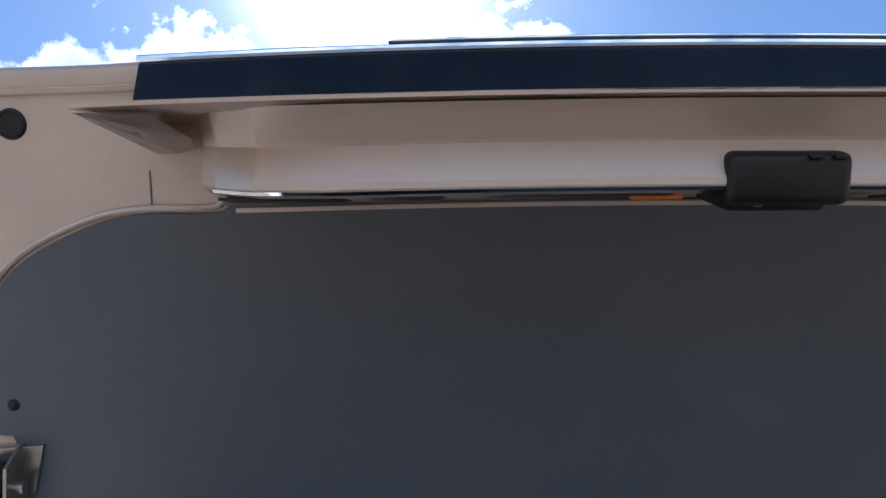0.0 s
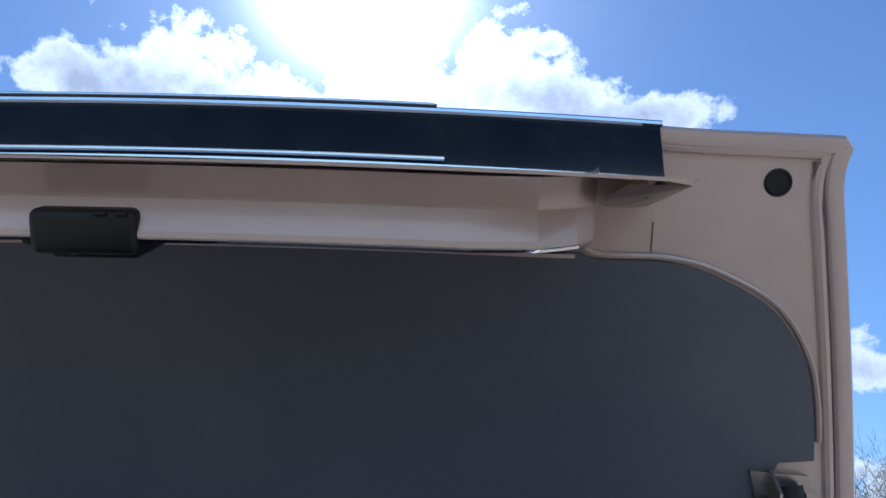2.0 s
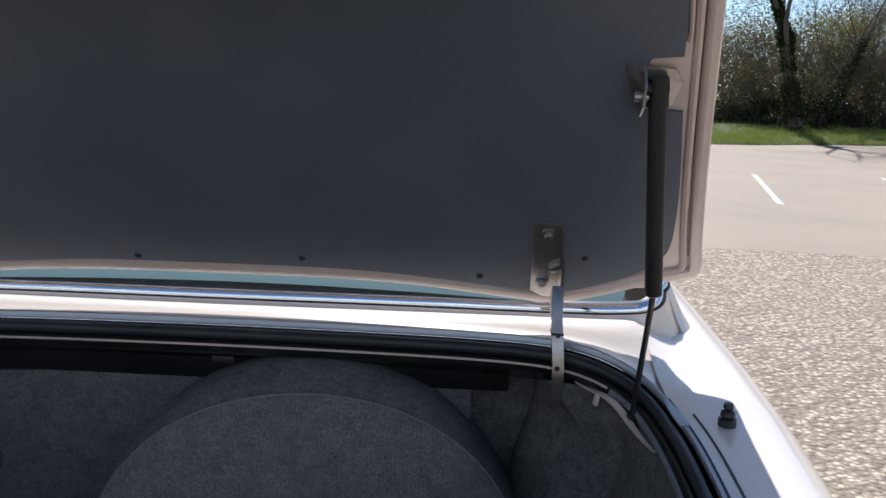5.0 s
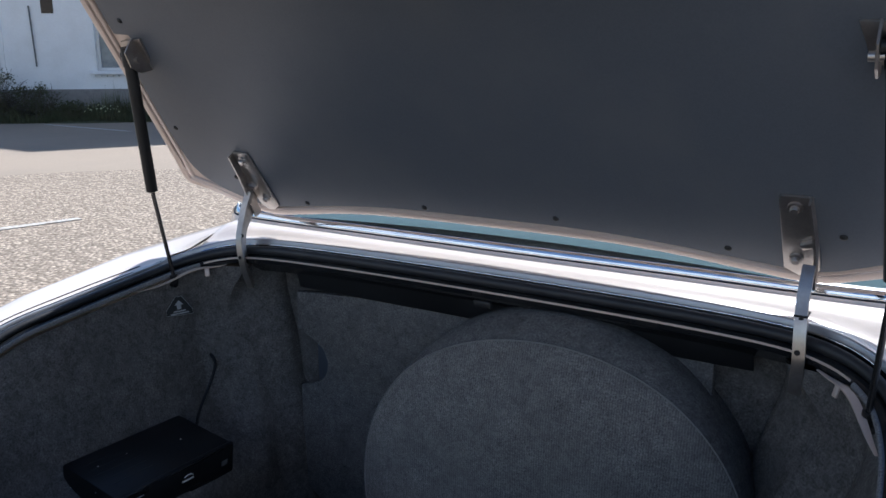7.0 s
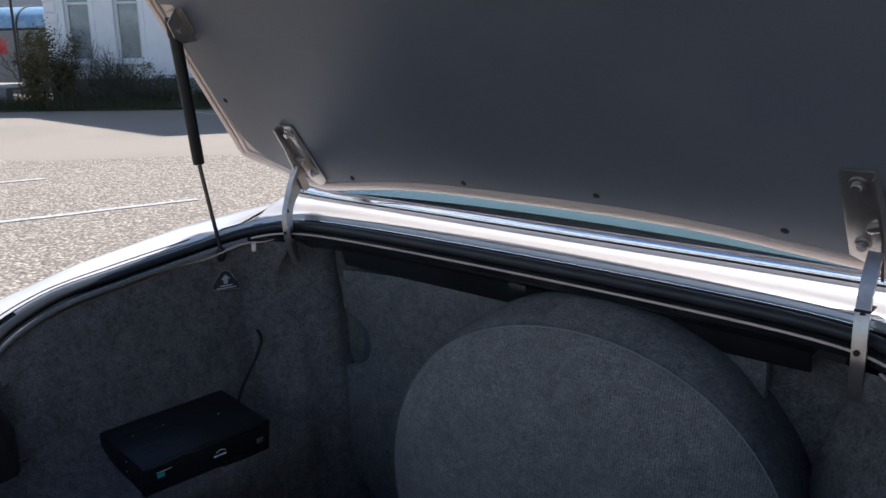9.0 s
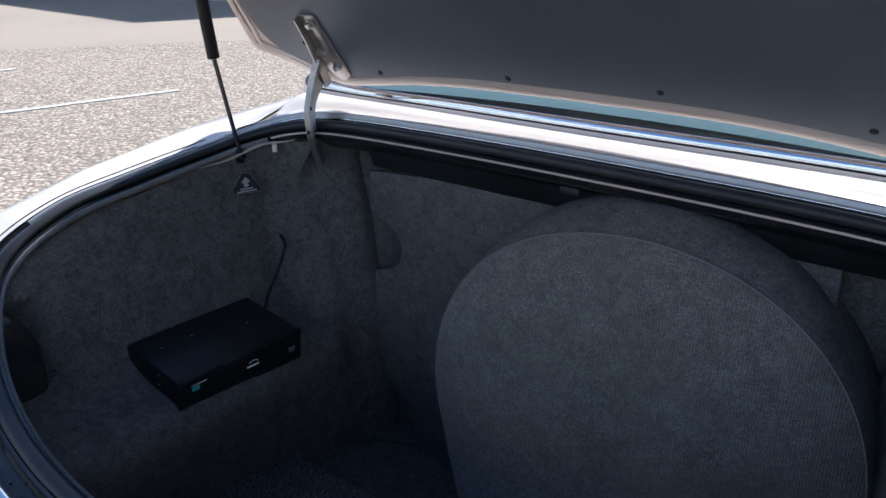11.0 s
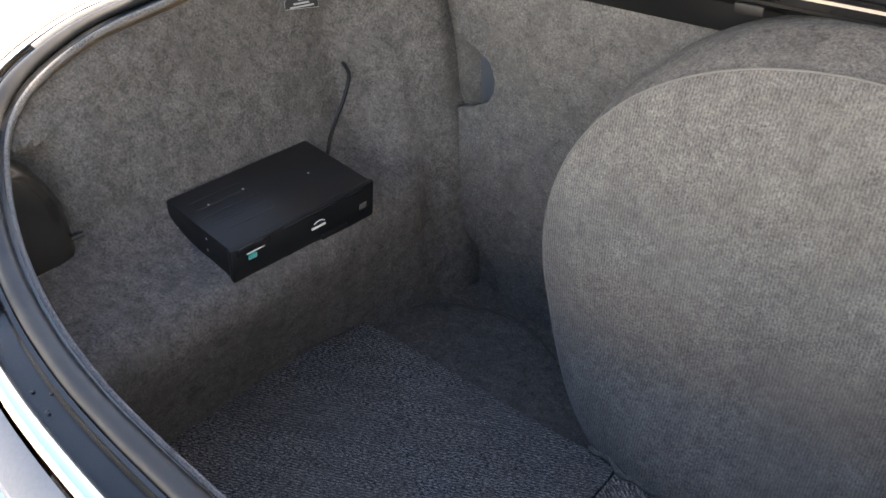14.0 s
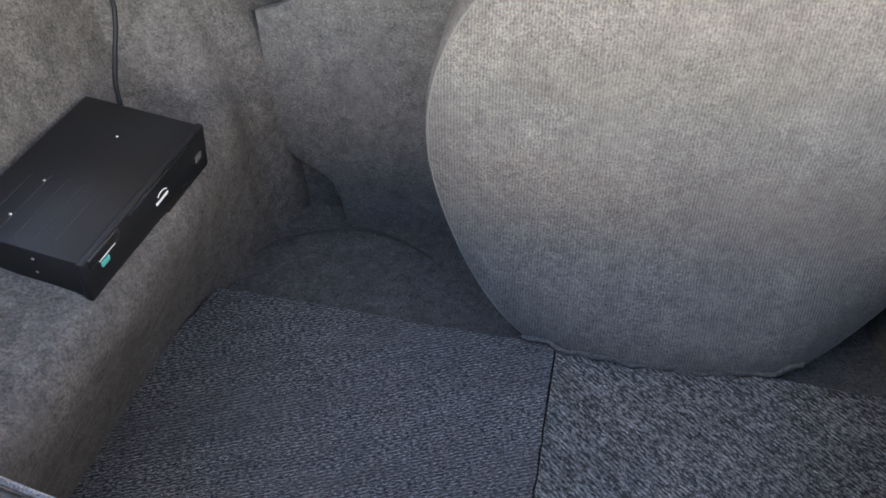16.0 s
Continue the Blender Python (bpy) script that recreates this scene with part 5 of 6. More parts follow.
def bare_tree(at, height, seed, ivy=0.0, buds=0, depth=4, lean=(0, 0), girth=0.022, label="", spread=0.75):
    rnd = random.Random(seed)
    t = thing("tree", label or "bare early-spring tree with a few buds", "tree", at, "trees behind the verge")
    verts, faces, tips = [], [], []
    grow(rnd, Vector((0, 0, -0.1)), Vector((lean[0], lean[1], 1)), height * 0.46, height * girth, depth, verts, faces, tips, spread=spread)
    mesh_part("trunk", verts, faces, BARK, t, "grey-brown trunk and limbs")
    if buds:
        pts = [p + Vector((rnd.gauss(0, 0.12), rnd.gauss(0, 0.12), rnd.gauss(0, 0.12))) for p in rnd.choices(tips, k=buds)]
        v, f = leaf_cloud(pts, 0.035, rnd)
        mesh_part("crown", v, f, SPRING, t, "sparse pale green buds")
    if ivy:
        pts = []
        spine = [sum((Vector(q) for q in verts[7 * i:7 * i + 7]), Vector()) / 7 for i in range(6)]
        for _ in range(int(10000 * ivy)):
            z = rnd.random() ** 1.15 * 4.4
            k = min(int(z), 4)
            c = spine[k].lerp(spine[k + 1], z - k)
            a, r = rnd.uniform(0, 6.283), abs(rnd.gauss(0.33, 0.08)) * (1 - 0.10 * z) * (0.75 + 0.5 * noise.noise((c.z * 1.7, 0, seed)))
            pts.append(c + Vector((r * math.cos(a), r * math.sin(a), rnd.uniform(-0.1, 0.1))))
        v, f = leaf_cloud(pts, 0.055, rnd)
        mesh_part("ivy", v, f, IVY, t, "dark ivy up the trunk")
    return t


def shrub(at, size, seed, material, label, leaves=2600, twigs=26, leaf=0.06, name="bush", category="bush", group="", low=0.8):
    rnd = random.Random(seed)
    t = thing(name, label, category, at, group)
    verts, faces, tips = [], [], []
    for _ in range(twigs):
        a = rnd.uniform(0, 6.283)
        st = Vector((rnd.gauss(0, size[0] * 0.28), rnd.gauss(0, size[1] * 0.28), -0.05))
        grow(rnd, st, Vector((math.cos(a) * 0.5, math.sin(a) * 0.5, 1.1)), size[2] * rnd.uniform(0.4, 0.66), 0.016, 2, verts, faces, tips, 0.1, 0.8, (2, 3))
    mesh_part("stem", verts, faces, BARK, t)
    clumps = [Vector((rnd.uniform(-0.5, 0.5) * size[0], rnd.uniform(-0.5, 0.5) * size[1], rnd.uniform(0.05, 0.95) ** low * size[2])) for _ in range(46)]
    pts = []
    for _ in range(leaves):
        c = rnd.choice(clumps)
        p = c + Vector((rnd.gauss(0, size[0] * 0.09), rnd.gauss(0, size[1] * 0.09), rnd.gauss(0, size[2] * 0.09)))
        if p.z > 0:
            pts.append(p)
    v, f = leaf_cloud(pts, leaf, rnd)
    mesh_part("foliage", v, f, material, t)
    return t


# ---- verge and woodland edge beyond the car park ----
def verge_front(x):
    return 25.0 + 0.38 * (x - 8.6) + 0.18 * math.sin(x * 1.3)


def bank(d):
    """Height of the verge this far behind its edge."""
    return 0.04 + 0.42 * min(1.0, d / 5.0)


def verge_point(u, v):
    x = -4 + 60 * u
    d = 24 * v * v
    return (x, verge_front(x) + d, 0.0 if v == 0 else bank(d) + 0.10 * min(1, d) * noise.noise((x * 0.5, d * 0.5, 0)))


verge = part("verge", grid(90, 16, verge_point), SOIL)
tagged(verge, "rough grass verge along the car park", "verge", kind="structure")
rnd = random.Random(5)
gv, gf = [], []
for _ in range(60000):
    x = rnd.uniform(4, 32)
    d = abs(rnd.gauss(0, 2.4))
    y = verge_front(x) + d + 0.03
    z = bank(d)
    tuft = 0.6 + 0.8 * max(0.0, noise.noise((x * 1.4, d * 1.4, 2)) + 0.3)
    h, a = rnd.uniform(0.05, 0.22) * tuft, rnd.uniform(0, 6.283)
    w = 0.014
    o = len(gv)
    dx, dy = rnd.gauss(0, 0.06), rnd.gauss(0, 0.06)
    gv += [(x - w * math.cos(a), y - w * math.sin(a), z - 0.08), (x + w * math.cos(a), y + w * math.sin(a), z - 0.08), (x + dx, y + dy, z + h)]
    gf.append((o, o + 1, o + 2))
tagged(mesh_part("grass", gv, gf, GRASS), "bright green grass blades on the verge", "grass", kind="stuff")
pv, pf = [], []
for _ in range(900):
    x, y = rnd.uniform(1, 24), rnd.uniform(6, 22)
    if rnd.random() < 0.5:
        y = 7.9 + abs(rnd.gauss(0, 0.35)) + 0.02 * x
    s = rnd.uniform(0.005, 0.014)
    o = len(pv)
    pv += [(x - s, y, 0.0), (x, y - s, 0.0), (x + s, y, 0.0), (x, y + s, 0.0), (x, y, s * 0.9)]
    pf += [(o, o + 1, o + 4), (o + 1, o + 2, o + 4), (o + 2, o + 3, o + 4), (o + 3, o, o + 4)]
tagged(mesh_part("loose_gravel", pv, pf, STONE), "scattered grit on the asphalt", "grit", kind="stuff")

bare_tree((11.0, 28.9, 0.25), 13.5, 11, ivy=1.0, buds=200, lean=(-0.02, 0), girth=0.020, label="tall bare tree with an ivy-clad trunk on the verge")
bare_tree((12.25, 30.4, 0.3), 9.0, 23, ivy=0.2, buds=300, lean=(0.05, 0), girth=0.013)
bare_tree((12.5, 30.6, 0.3), 8.4, 31, buds=300, lean=(0.13, 0), girth=0.010)
bare_tree((17.8, 32.2, 0.3), 8.2, 47, buds=1500, girth=0.012, label="budding tree with a wide twiggy crown", spread=0.95)
bare_tree((15.6, 33.5, 0.3), 7.0, 53, buds=1200, girth=0.012, spread=0.9)
bare_tree((20.0, 34.5, 0.3), 9.0, 59, buds=500, girth=0.011, spread=0.6)
bare_tree((21.6, 35.5, 0.3), 9.4, 61, buds=500, girth=0.011, spread=0.6)
bare_tree((24.0, 36.0, 0.3), 9.2, 67, buds=500, girth=0.011, spread=0.6)
for i, (x, y, sx, sy, h, m, lab) in enumerate((
        (10.2, 33.0, 3.6, 2.4, 4.0, BRAMBLE, "tangled brown-green undergrowth behind the verge"), (13.4, 33.4, 3.8, 2.4, 4.6, SPRING, "yellow-green budding scrub behind the verge"),
        (16.2, 32.6, 3.8, 2.6, 5.0, BRAMBLE, "tangled brown-green undergrowth behind the verge"), (19.2, 33.0, 4.0, 2.6, 5.4, SPRING, "yellow-green budding scrub behind the verge"),
        (22.4, 34.4, 4.2, 3.0, 5.4, BRAMBLE, "tangled brown-green undergrowth behind the verge"), (25.8, 35.2, 4.4, 3.0, 5.2, SPRING, "yellow-green budding scrub behind the verge"),
        (12.4, 36.6, 5.0, 2.4, 5.4, BRAMBLE, "tangled brown-green undergrowth behind the verge"), (17.6, 37.4, 5.4, 2.6, 6.2, BRAMBLE, "tangled brown-green undergrowth behind the verge"),
        (23.2, 39.4, 6.0, 2.6, 6.4, BRAMBLE, "tangled brown-green undergrowth behind the verge"), (29.5, 38.4, 6.0, 3.0, 6.0, BRAMBLE, "tangled brown-green undergrowth behind the verge"),
        (13.6, 31.6, 3.4, 1.2, 1.3, IVY, "low dark bramble along the verge"), (17.2, 32.0, 3.6, 1.2, 1.5, IVY, "low dark bramble along the verge"), (10.0, 31.4, 2.4, 1.0, 1.2, IVY, "low dark bramble along the verge"))):
    shrub((x, y, 0.3), (sx, sy, h), 100 + i, m, lab, leaves=15000 if h > 2 else 5000, twigs=80, leaf=0.045, low=1.25, name="scrub", category="shrub", group="scrub behind the verge")

# distant hedge line all round
rnd = random.Random(8)
hv, hf = [], []
for i in range(16000):
    a = rnd.uniform(0, 6.283)
    r = rnd.uniform(62, 78)
    hgt = 4.2 + 2.6 * noise.noise((math.cos(a) * 5, math.sin(a) * 5, 1)) + 1.4 * noise.noise((math.cos(a) * 19, math.sin(a) * 19, 4))
    p = Vector((r * math.cos(a), r * math.sin(a), rnd.uniform(0, 1) ** 0.7 * hgt))
    v, f = leaf_cloud([p], 0.42, rnd, 0.8)
    o = len(hv)
    hv += v
    hf += [tuple(o + k for k in q) for q in f]
tagged(mesh_part("far_hedge", hv, hf, BRAMBLE), "distant hedges round the car park", "hedge", kind="stuff")

# ---- the black off-roader ----


def wheel_parts(parent, x, y, r, w, side):
    m = Matrix.Translation((x, y, r)) @ pose(0, 0, 0, 0, 90, 0)
    wh = part("tyre", lathe([(r * 0.62, -w / 2), (r * 0.9, -w / 2), (r, -w * 0.35), (r, w * 0.35), (r * 0.9, w / 2), (r * 0.62, w / 2)], 32, m), TYRE, parent)
    part("rim", lathe([(0, side * w * 0.30), (r * 0.2, side * w * 0.34), (r * 0.25, side * w * 0.22), (r * 0.55, side * w * 0.30), (r * 0.63, side * w * 0.46), (r * 0.63, -side * w * 0.3)], 24, m), ALLOY, wh)


TAG_DARK = mat("grey_screen_tone", (0.10, 0.105, 0.115), 0.7)
suv = thing("off_roader", "black boxy off-roader parked with its tail to the bays", "car", m=pose(11.93, 19.05, 0.004, 0, 0, -24.0) @ Matrix.Diagonal((1.02, 1, 1.07, 1)))
W2 = 0.95
sections = [(0.0, 0.42, 0.62, 1.10, 0.80), (0.05, 0.34, 0.70, 1.74, 0.74), (0.35, 0.30, 0.70, 1.84, 0.74), (2.2, 0.30, 0.70, 1.86, 0.74), (3.0, 0.30, 0.70, 1.78, 0.72), (3.55, 0.32, 0.70, 1.14, 0.78), (4.7, 0.36, 0.66, 1.02, 0.80)]
sv, nring = [], 12
for y, zb_, wb, zt, wt in sections:
    belt = min(1.12, zt - 0.02)
    for x, z in ((-0.60, zb_), (0.60, zb_), (W2 - 0.03, zb_ + 0.08), (W2, 0.72), (W2 - 0.01, belt), (wt + 0.02, zt - 0.10), (wt - 0.06, zt), (-wt + 0.06, zt), (-wt - 0.02, zt - 0.10), (-W2 + 0.01, belt), (-W2, 0.72), (-W2 + 0.03, zb_ + 0.08)):
        sv.append((x, y, z))
ks = len(sections)
sf = [(i * nring + j, i * nring + (j + 1) % nring, (i + 1) * nring + (j + 1) % nring, (i + 1) * nring + j) for i in range(ks - 1) for j in range(nring)] + [tuple(range(nring)), tuple(range((ks - 1) * nring, ks * nring))]
body_bm = from_lists(sv, sf)
bmesh.ops.bevel(body_bm, geom=body_bm.edges[:], offset=0.02, segments=2, affect="EDGES")
part("body", body_bm, CAR_BLACK, suv)
screen = part("rear_screen", box((1.36, 0.02, 0.52), (0.0, 0.010, 1.46), 0.03, None), DARK_GLASS, suv)
part("screen_frame", sweep(smooth_path([(-0.64, 0.0, 1.24), (-0.66, 0.0, 1.46), (-0.60, 0.0, 1.68), (0.0, 0.0, 1.72), (0.60, 0.0, 1.68), (0.66, 0.0, 1.46), (0.64, 0.0, 1.24)], 6), circle(0.012, 6), up=(0, 1, 0)), ALLOY, screen, "pale screen surround")
# Grey slab proud of the opaque glass puts its lighter look into colour.
part("screen_grey", box((1.10, 0.06, 0.22), (0.0, 0.016, 1.34), 0.03), TAG_DARK, suv)
part("spoiler", box((1.36, 0.16, 0.05), (0, 0.05, 1.80), 0.02), CAR_BLACK, suv)
part("rear_bumper", box((1.86, 0.22, 0.26), (0, -0.02, 0.52), 0.05), PLASTIC, suv)
part("tailgate", box((1.40, 0.03, 0.46), (0, -0.004, 0.92), 0.015), CAR_BLACK, suv)
part("plate_bar", box((0.52, 0.012, 0.11), (0.16, -0.026, 0.90), 0.003), TAG_PRINT, suv, "pale number plate bar")
part("sticker", box((0.16, 0.01, 0.18), (0.30, -0.002, 1.40), 0.002), mat("dull_green_sticker", (0.20, 0.24, 0.16), 0.6), suv)
for s in (-1, 1):
    lamp = part("tail_lamp", box((0.14, 0.06, 0.46), (s * 0.84, 0.015, 1.02), 0.02), LAMP_RED, suv, "red upright tail lamp")
    part("lamp_clear", box((0.12, 0.01, 0.09), (s * 0.84, -0.018, 0.98), 0.006), WHITE_PRINT, lamp)
    part("side_window", box((0.02, 2.5, 0.42), (s * 0.865, 1.6, 1.42), 0.008), DARK_GLASS, suv)
    part("roof_rail", sweep([Vector((s * 0.66, 0.35, 1.86)), Vector((s * 0.67, 0.5, 1.91)), Vector((s * 0.67, 2.5, 1.91)), Vector((s * 0.66, 2.7, 1.86))], circle(0.02, 8)), PLASTIC, suv)
    part("door_mirror", box((0.20, 0.10, 0.16), (s * 1.05, 3.05, 1.20), 0.03), CAR_BLACK, suv)
    for y in (0.85, 3.70):
        wheel_parts(suv, s * 0.85, y, 0.38, 0.25, s)

# ---- rendered building, shelter and planting ----
BLD = pose(-9.2, 15.8, 0, 0, 0, 218.0)
bld = thing("white_building", "white-rendered building with tall sash windows above a stone plinth", "building", m=BLD)
# local x runs along the wall, local y points out of it
LEN, EAVE, PL = 12.85, 3.6, 0.65
WIN_X = [2.9, 5.6, 8.2, 10.88, 12.06]
WW = 0.31
segs = [0.0]
for wx in WIN_X:
    segs += [wx - WW, wx + WW]
segs.append(LEN)
wall_b = None
for i in range(len(segs) - 1):
    a, b = segs[i], segs[i + 1]
    if i % 2 == 0:
        piece = box((b - a, 0.3, EAVE - PL), ((a + b) / 2, -0.15, PL + (EAVE - PL) / 2))
    else:
        piece = join(box((b - a, 0.3, 1.05 - PL), ((a + b) / 2, -0.15, (1.05 + PL) / 2)), box((b - a, 0.3, EAVE - 2.85), ((a + b) / 2, -0.15, 2.85 + (EAVE - 2.85) / 2)))
    wall_b = piece if wall_b is None else join(wall_b, piece)
wall_b = join(wall_b, box((0.3, 6.0, EAVE), (LEN - 0.15, -3.3, EAVE / 2)), box((0.3, 6.0, EAVE), (0.15, -3.3, EAVE / 2)), box((LEN, 0.3, EAVE), (LEN / 2, -6.3, EAVE / 2)))
part("wall", wall_b, RENDER, bld, "white-painted render")
part("plinth", box((LEN + 0.02, 0.36, PL), (LEN / 2, -0.15, PL / 2), 0.02), STONE, bld, "grey stone plinth")
for k in range(11):
    part("quoin", box((0.34 if k % 2 else 0.24, 0.06, 0.22), (LEN - 0.16, 0.012, 0.80 + k * 0.25), 0.01), RENDER, bld)
roof_b = from_lists([(-3.4, 0.20, EAVE), (LEN + 0.2, 0.20, EAVE), (LEN + 0.2, -3.2, EAVE + 0.5), (-3.4, -3.2, EAVE + 0.5), (-3.4, -6.7, EAVE), (LEN + 0.2, -6.7, EAVE)], [(0, 1, 2, 3), (3, 2, 5, 4), (0, 3, 4), (1, 5, 2), (0, 4, 5, 1)])
part("roof", roof_b, SLATE, bld, "low grey slate roof")
gable = from_lists([(x, y, z) for y in (0.0, -0.3) for x, z in ((9.7, EAVE), (3.3, 7.9), (-3.1, EAVE))], [(0, 1, 2), (5, 4, 3), (0, 3, 4, 1), (1, 4, 5, 2), (2, 5, 3, 0)])
part("gable", gable, RENDER, bld, "tall rendered gable")
gable_roof = from_lists([(x, y, z) for y in (0.15, -6.5) for x, z in ((9.9, EAVE - 0.05), (3.3, 8.05), (-3.3, EAVE - 0.05))], [(0, 1, 4, 3), (1, 2, 5, 4), (3, 4, 5)])
part("gable_roof", gable_roof, SLATE, bld, "grey slate roof")
part("ceiling", box((LEN - 0.6, 6.0, 0.1), (LEN / 2, -3.2, EAVE - 0.1)), RENDER, bld)
for wx in WIN_X:
    wn = part("window", join(box((2 * WW, 0.08, 0.07), (wx, -0.10, 1.085), 0.008), box((2 * WW, 0.08, 0.07), (wx, -0.10, 2.815), 0.008), box((0.07, 0.08, 1.8), (wx - WW + 0.035, -0.10, 1.95), 0.008), box((0.07, 0.08, 1.8), (wx + WW - 0.035, -0.10, 1.95), 0.008), box((2 * WW - 0.1, 0.07, 0.06), (wx, -0.10, 2.38), 0.006)), WOOD_WHITE, bld, "white-framed sash window")
    part("pane", box((2 * WW - 0.12, 0.012, 1.26), (wx, -0.12, 1.73)), PANE, wn)
    part("pane", box((2 * WW - 0.12, 0.012, 0.40), (wx, -0.11, 2.59)), PANE, wn)
    part("window_sill", join(box((0.92, 0.20, 0.08), (wx, 0.02, 1.01), 0.01), *[box((0.05, 0.06, 0.06), (wx - 0.38 + 0.127 * k, 0.03, 0.945), 0.005) for k in range(7)]), RENDER, bld, "stone sill on small corbels")
    part("window_head", box((0.90, 0.05, 0.14), (wx, 0.012, 2.93), 0.01), RENDER, bld)
    part("window_jamb", join(box((0.10, 0.03, 1.80), (wx - WW - 0.05, 0.006, 1.95), 0.006), box((0.10, 0.03, 1.80), (wx + WW + 0.05, 0.006, 1.95), 0.006)), RENDER, bld)
part("vent_window", box((0.26, 0.03, 0.85), (9.46, 0.0, 2.72), 0.006), DARK_GLASS, bld, "small dark window")
part("waste_pipe", rod((9.80, 0.03, 1.15), (9.84, 0.03, 2.45), 0.018, 8), SLATE, bld, "thin grey pipe on the wall")


def by_wall(x, y, z=0.0):
    return BLD @ Vector((x, y, z))


lane = part("worn_lane", grid(90, 20, lambda u, v: tuple(by_wall(-5.0 + 34.0 * u, 1.62 + (8.0 + 0.25 * math.sin(u * 37) + 0.15 * noise.noise((u * 80, 1, 0))) * v, 0.0 if v in (0, 1) else 0.004))), SANDY)
tagged(lane, "smooth sandy lane along the white building", "asphalt", kind="structure")
bed = part("flower_bed", grid(80, 6, lambda u, v: tuple(by_wall(1.0 + 14.6 * u, 0.05 + 1.45 * v + 0.08 * math.sin(u * 40), (0.0 if v in (0, 1) else 0.06 + 0.04 * noise.noise((u * 30, v * 5, 0)))))), SOIL)
tagged(bed, "weedy strip of soil at the foot of the wall", "soil strip", kind="structure")
rnd = random.Random(15)
gv, gf = [], []
for _ in range(34000):
    lx, ly = rnd.uniform(1.0, 15.4), 0.1 + 1.35 * rnd.random()
    tall = max(0.25, 0.75 + 1.1 * noise.noise((lx * 1.3, ly * 1.2, 6)))
    p = by_wall(lx, ly, 0.02)
    h, a, w = (abs(rnd.gauss(0.16, 0.14)) + 0.06) * tall, rnd.uniform(0, 6.283), 0.010
    o = len(gv)
    gv += [(p.x - w * math.cos(a), p.y - w * math.sin(a), p.z - 0.03), (p.x + w * math.cos(a), p.y + w * math.sin(a), p.z - 0.03), (p.x + rnd.gauss(0, 0.07), p.y + rnd.gauss(0, 0.07), h)]
    gf.append((o, o + 1, o + 2))
tagged(mesh_part("weeds", gv, gf, WEEDS), "weeds and rough grass along the wall", "weeds", kind="stuff")
pts = [by_wall(rnd.uniform(6.6, 8.6), rnd.uniform(0.7, 1.3), rnd.uniform(0.18, 0.34)) for _ in range(46)]
fv, ff = leaf_cloud(pts, 0.030, rnd, 1.0)
tagged(mesh_part("pale_flowers", fv, ff, mat("pale_petals", (0.70, 0.70, 0.42), 0.6)), "pale yellow flowers among the weeds", "flowers", kind="stuff")
for i, (x, y, sx, sy, h, m, lab, n, lf) in enumerate((
        (12.35, 1.0, 1.15, 0.9, 1.65, BRAMBLE, "dark evergreen bush by the corner of the white wall", 9000, 0.032), (11.2, 0.75, 1.1, 0.6, 1.30, WEEDS, "leggy grey-green shrub against the wall", 420, 0.022),
        (10.6, 0.7, 1.3, 0.6, 1.0, WEEDS, "leggy grey-green shrub against the wall", 1300, 0.025), (9.7, 0.65, 1.0, 0.6, 0.75, WEEDS, "low green clump by the plinth", 1600, 0.025),
        (8.9, 0.7, 1.2, 0.6, 0.42, WEEDS, "low green clump by the plinth", 1600, 0.025), (7.4, 0.7, 1.6, 0.6, 0.36, WEEDS, "low green clump by the plinth", 1600, 0.025), (13.9, 1.7, 0.7, 0.5, 0.5, GRASS, "bright green clump at the end of the planter", 1500, 0.03))):
    shrub(tuple(by_wall(x, y)), (sx, sy, h), 300 + i, m, lab, leaves=n, twigs=26 if i != 1 else 44, leaf=lf)

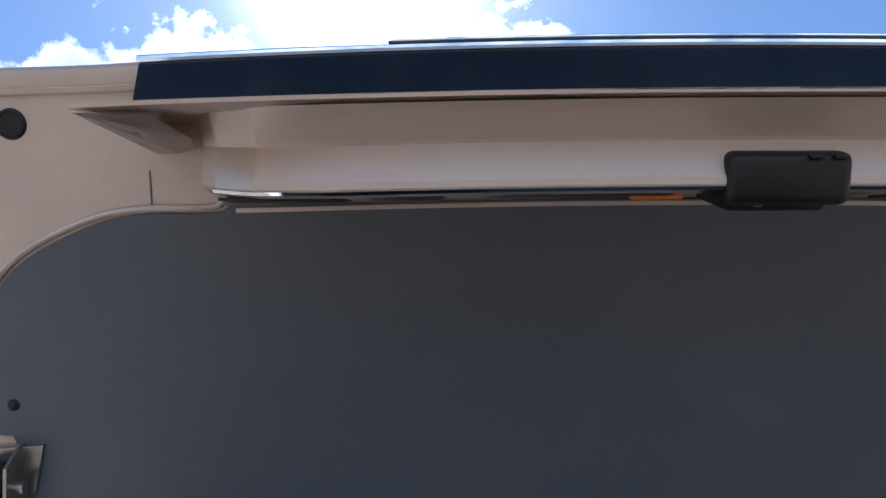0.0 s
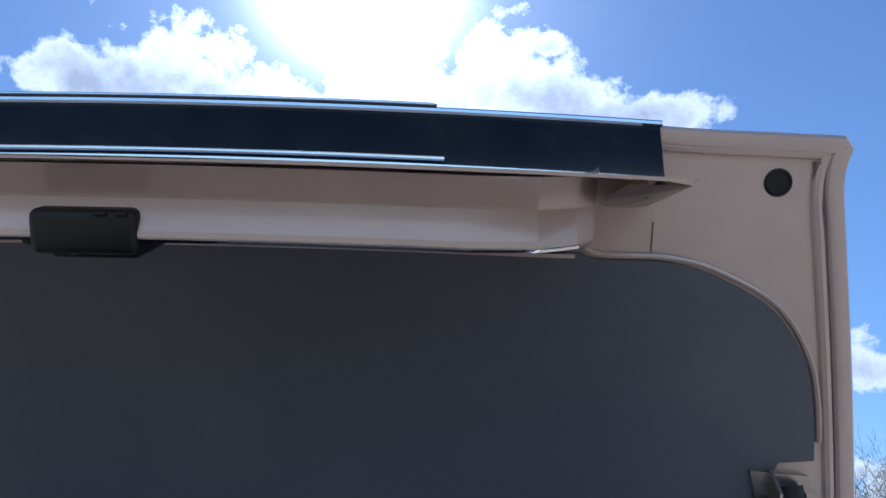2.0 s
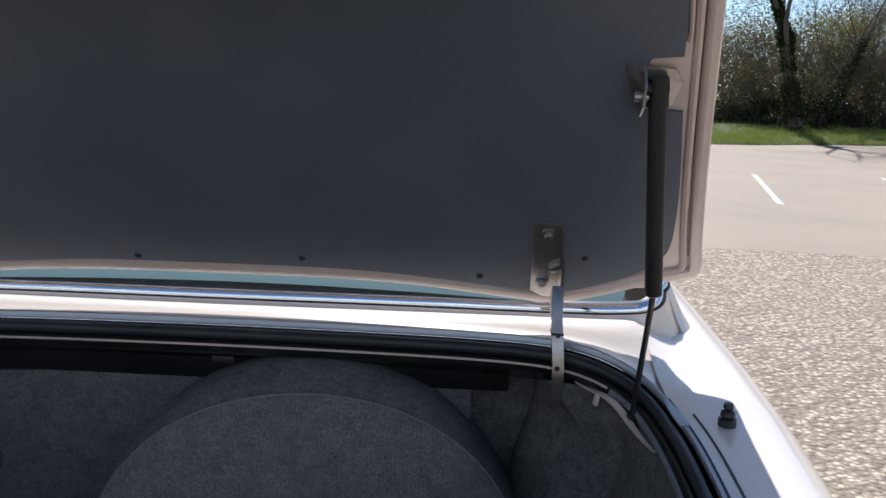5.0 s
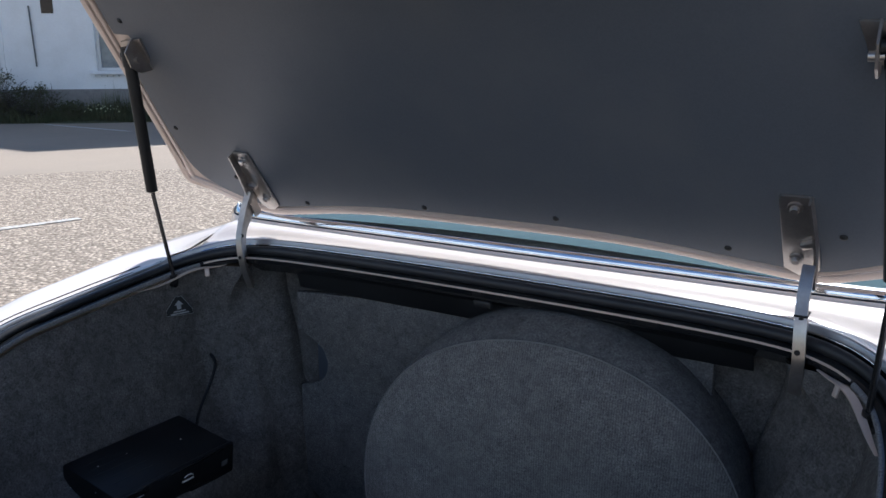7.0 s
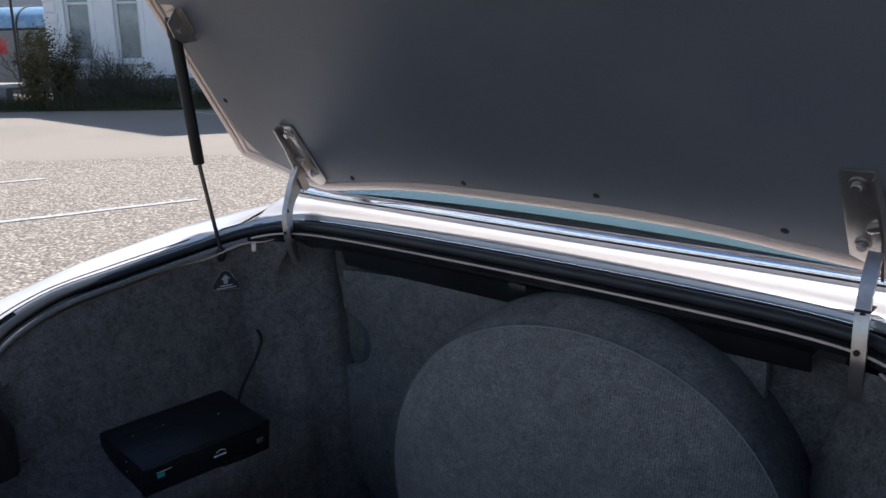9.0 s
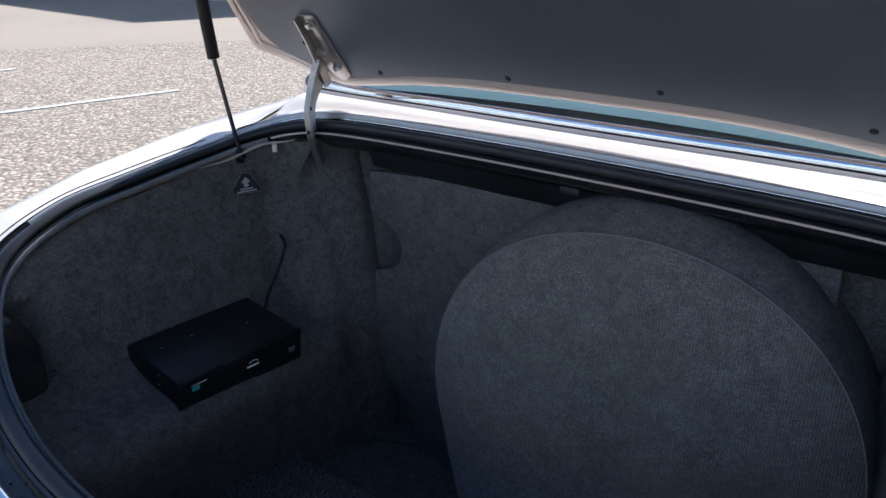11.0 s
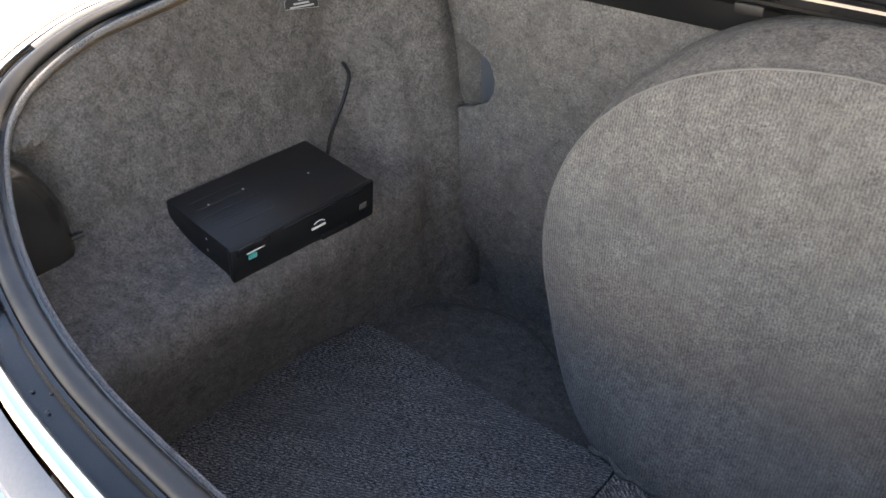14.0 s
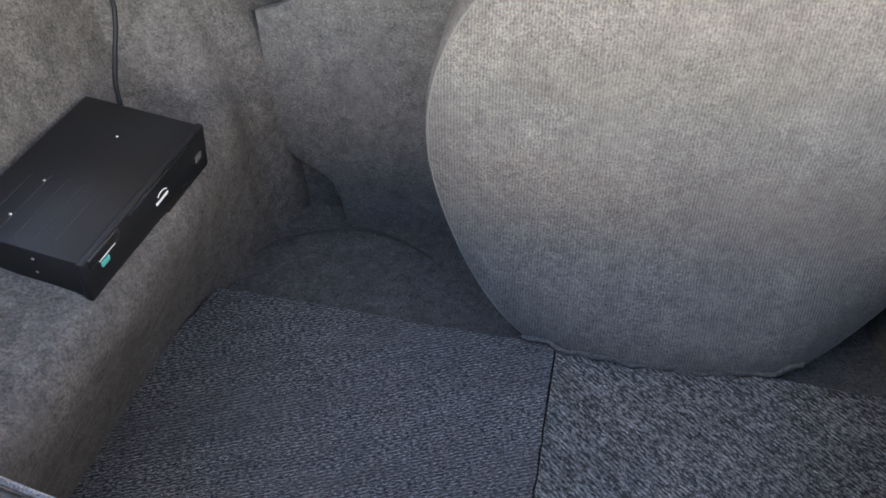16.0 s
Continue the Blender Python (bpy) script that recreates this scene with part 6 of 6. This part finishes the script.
# shelter and the slate-roofed house behind it
shelter = thing("bus_shelter", "glazed shelter with a curved blue roof", "shelter", m=pose(-28.4, 10.6, 0, 0, 0, 218.0))
part("roof_sheet", grid(33, 13, lambda u, v: (-1.5 + 7 * u, -0.9 - 1.1 * math.cos(math.pi * v), 2.05 + 0.75 * math.sin(math.pi * v))), BLUE_SHEET, shelter, "blue translucent vaulted roof")
for k in range(8):
    x = -1.5 + k
    part("rib", sweep([Vector((x, -0.9 - 1.12 * math.cos(math.pi * i / 12), 2.06 + 0.76 * math.sin(math.pi * i / 12))) for i in range(13)], circle(0.03, 6), up=(1, 0, 0)), BIN_GREY, shelter)
    part("post", box((0.06, 0.06, 2.06), (x, 0.2, 1.03), 0.006), BIN_GREY, shelter)
part("eaves_beam", box((7.1, 0.08, 0.08), (2.0, 0.2, 2.04), 0.01), BIN_GREY, shelter)
part("low_wall", box((7.1, 0.3, 0.9), (2.0, 0.1, 0.45), 0.02), STONE, shelter)
# Plain red slab stands in for a small red car.
part("red_panel", box((1.6, 0.05, 0.5), (1.0, -0.3, 1.5), 0.02), RED, shelter, "red panel standing in for a red car")
house = thing("slate_roofed_house", "house with a grey slate roof and clad gable", "house", m=pose(-37.0, 18.0, 0, 0, 0, 230.0))
part("wall", box((14, 7, 3.2), (4, -3.5, 1.6), 0.02), STONE, house)
part("roof", from_lists([(-3.4, 0.3, 3.1), (11.4, 0.3, 3.1), (11.4, -3.5, 6.2), (-3.4, -3.5, 6.2), (-3.4, -7.3, 3.1), (11.4, -7.3, 3.1)], [(0, 1, 2, 3), (3, 2, 5, 4), (0, 3, 4), (1, 5, 2), (0, 4, 5, 1)]), SLATE, house, "grey slate roof")
post = thing("lamp_post", "slim dark lamp post by the shelter", "lamp post", (-26.0, 9.9, 0))
part("pole", rod((0, 0, 0), (0, 0, 3.0), 0.05, 12, 0.04), BIN_GREY, post)
part("lantern", join(box((0.34, 0.34, 0.06), (0, 0, 3.05), 0.01), box((0.2, 0.2, 0.16), (0, 0, 3.16), 0.02)), BIN_GREY, post)
stone_bed = thing("raised_bed", "low stone planter wall with pale paving", "planter", m=BLD @ pose(13.3, 0.9, 0))
part("planter_wall", box((4.6, 0.3, 0.50), (2.4, 0, 0.25), 0.03), STONE, stone_bed)
part("paving", box((4.6, 3.4, 0.05), (2.4, -1.87, 0.475), 0.01), mat("pale_paving", (0.36, 0.31, 0.24), 0.9), stone_bed)

# wheels that carry the near car
for s in (-1, 1):
    wheel_parts(car, s * 0.78, 0.55, 0.31, 0.2, s)
    wheel_parts(car, s * 0.78, 3.05, 0.31, 0.2, s)
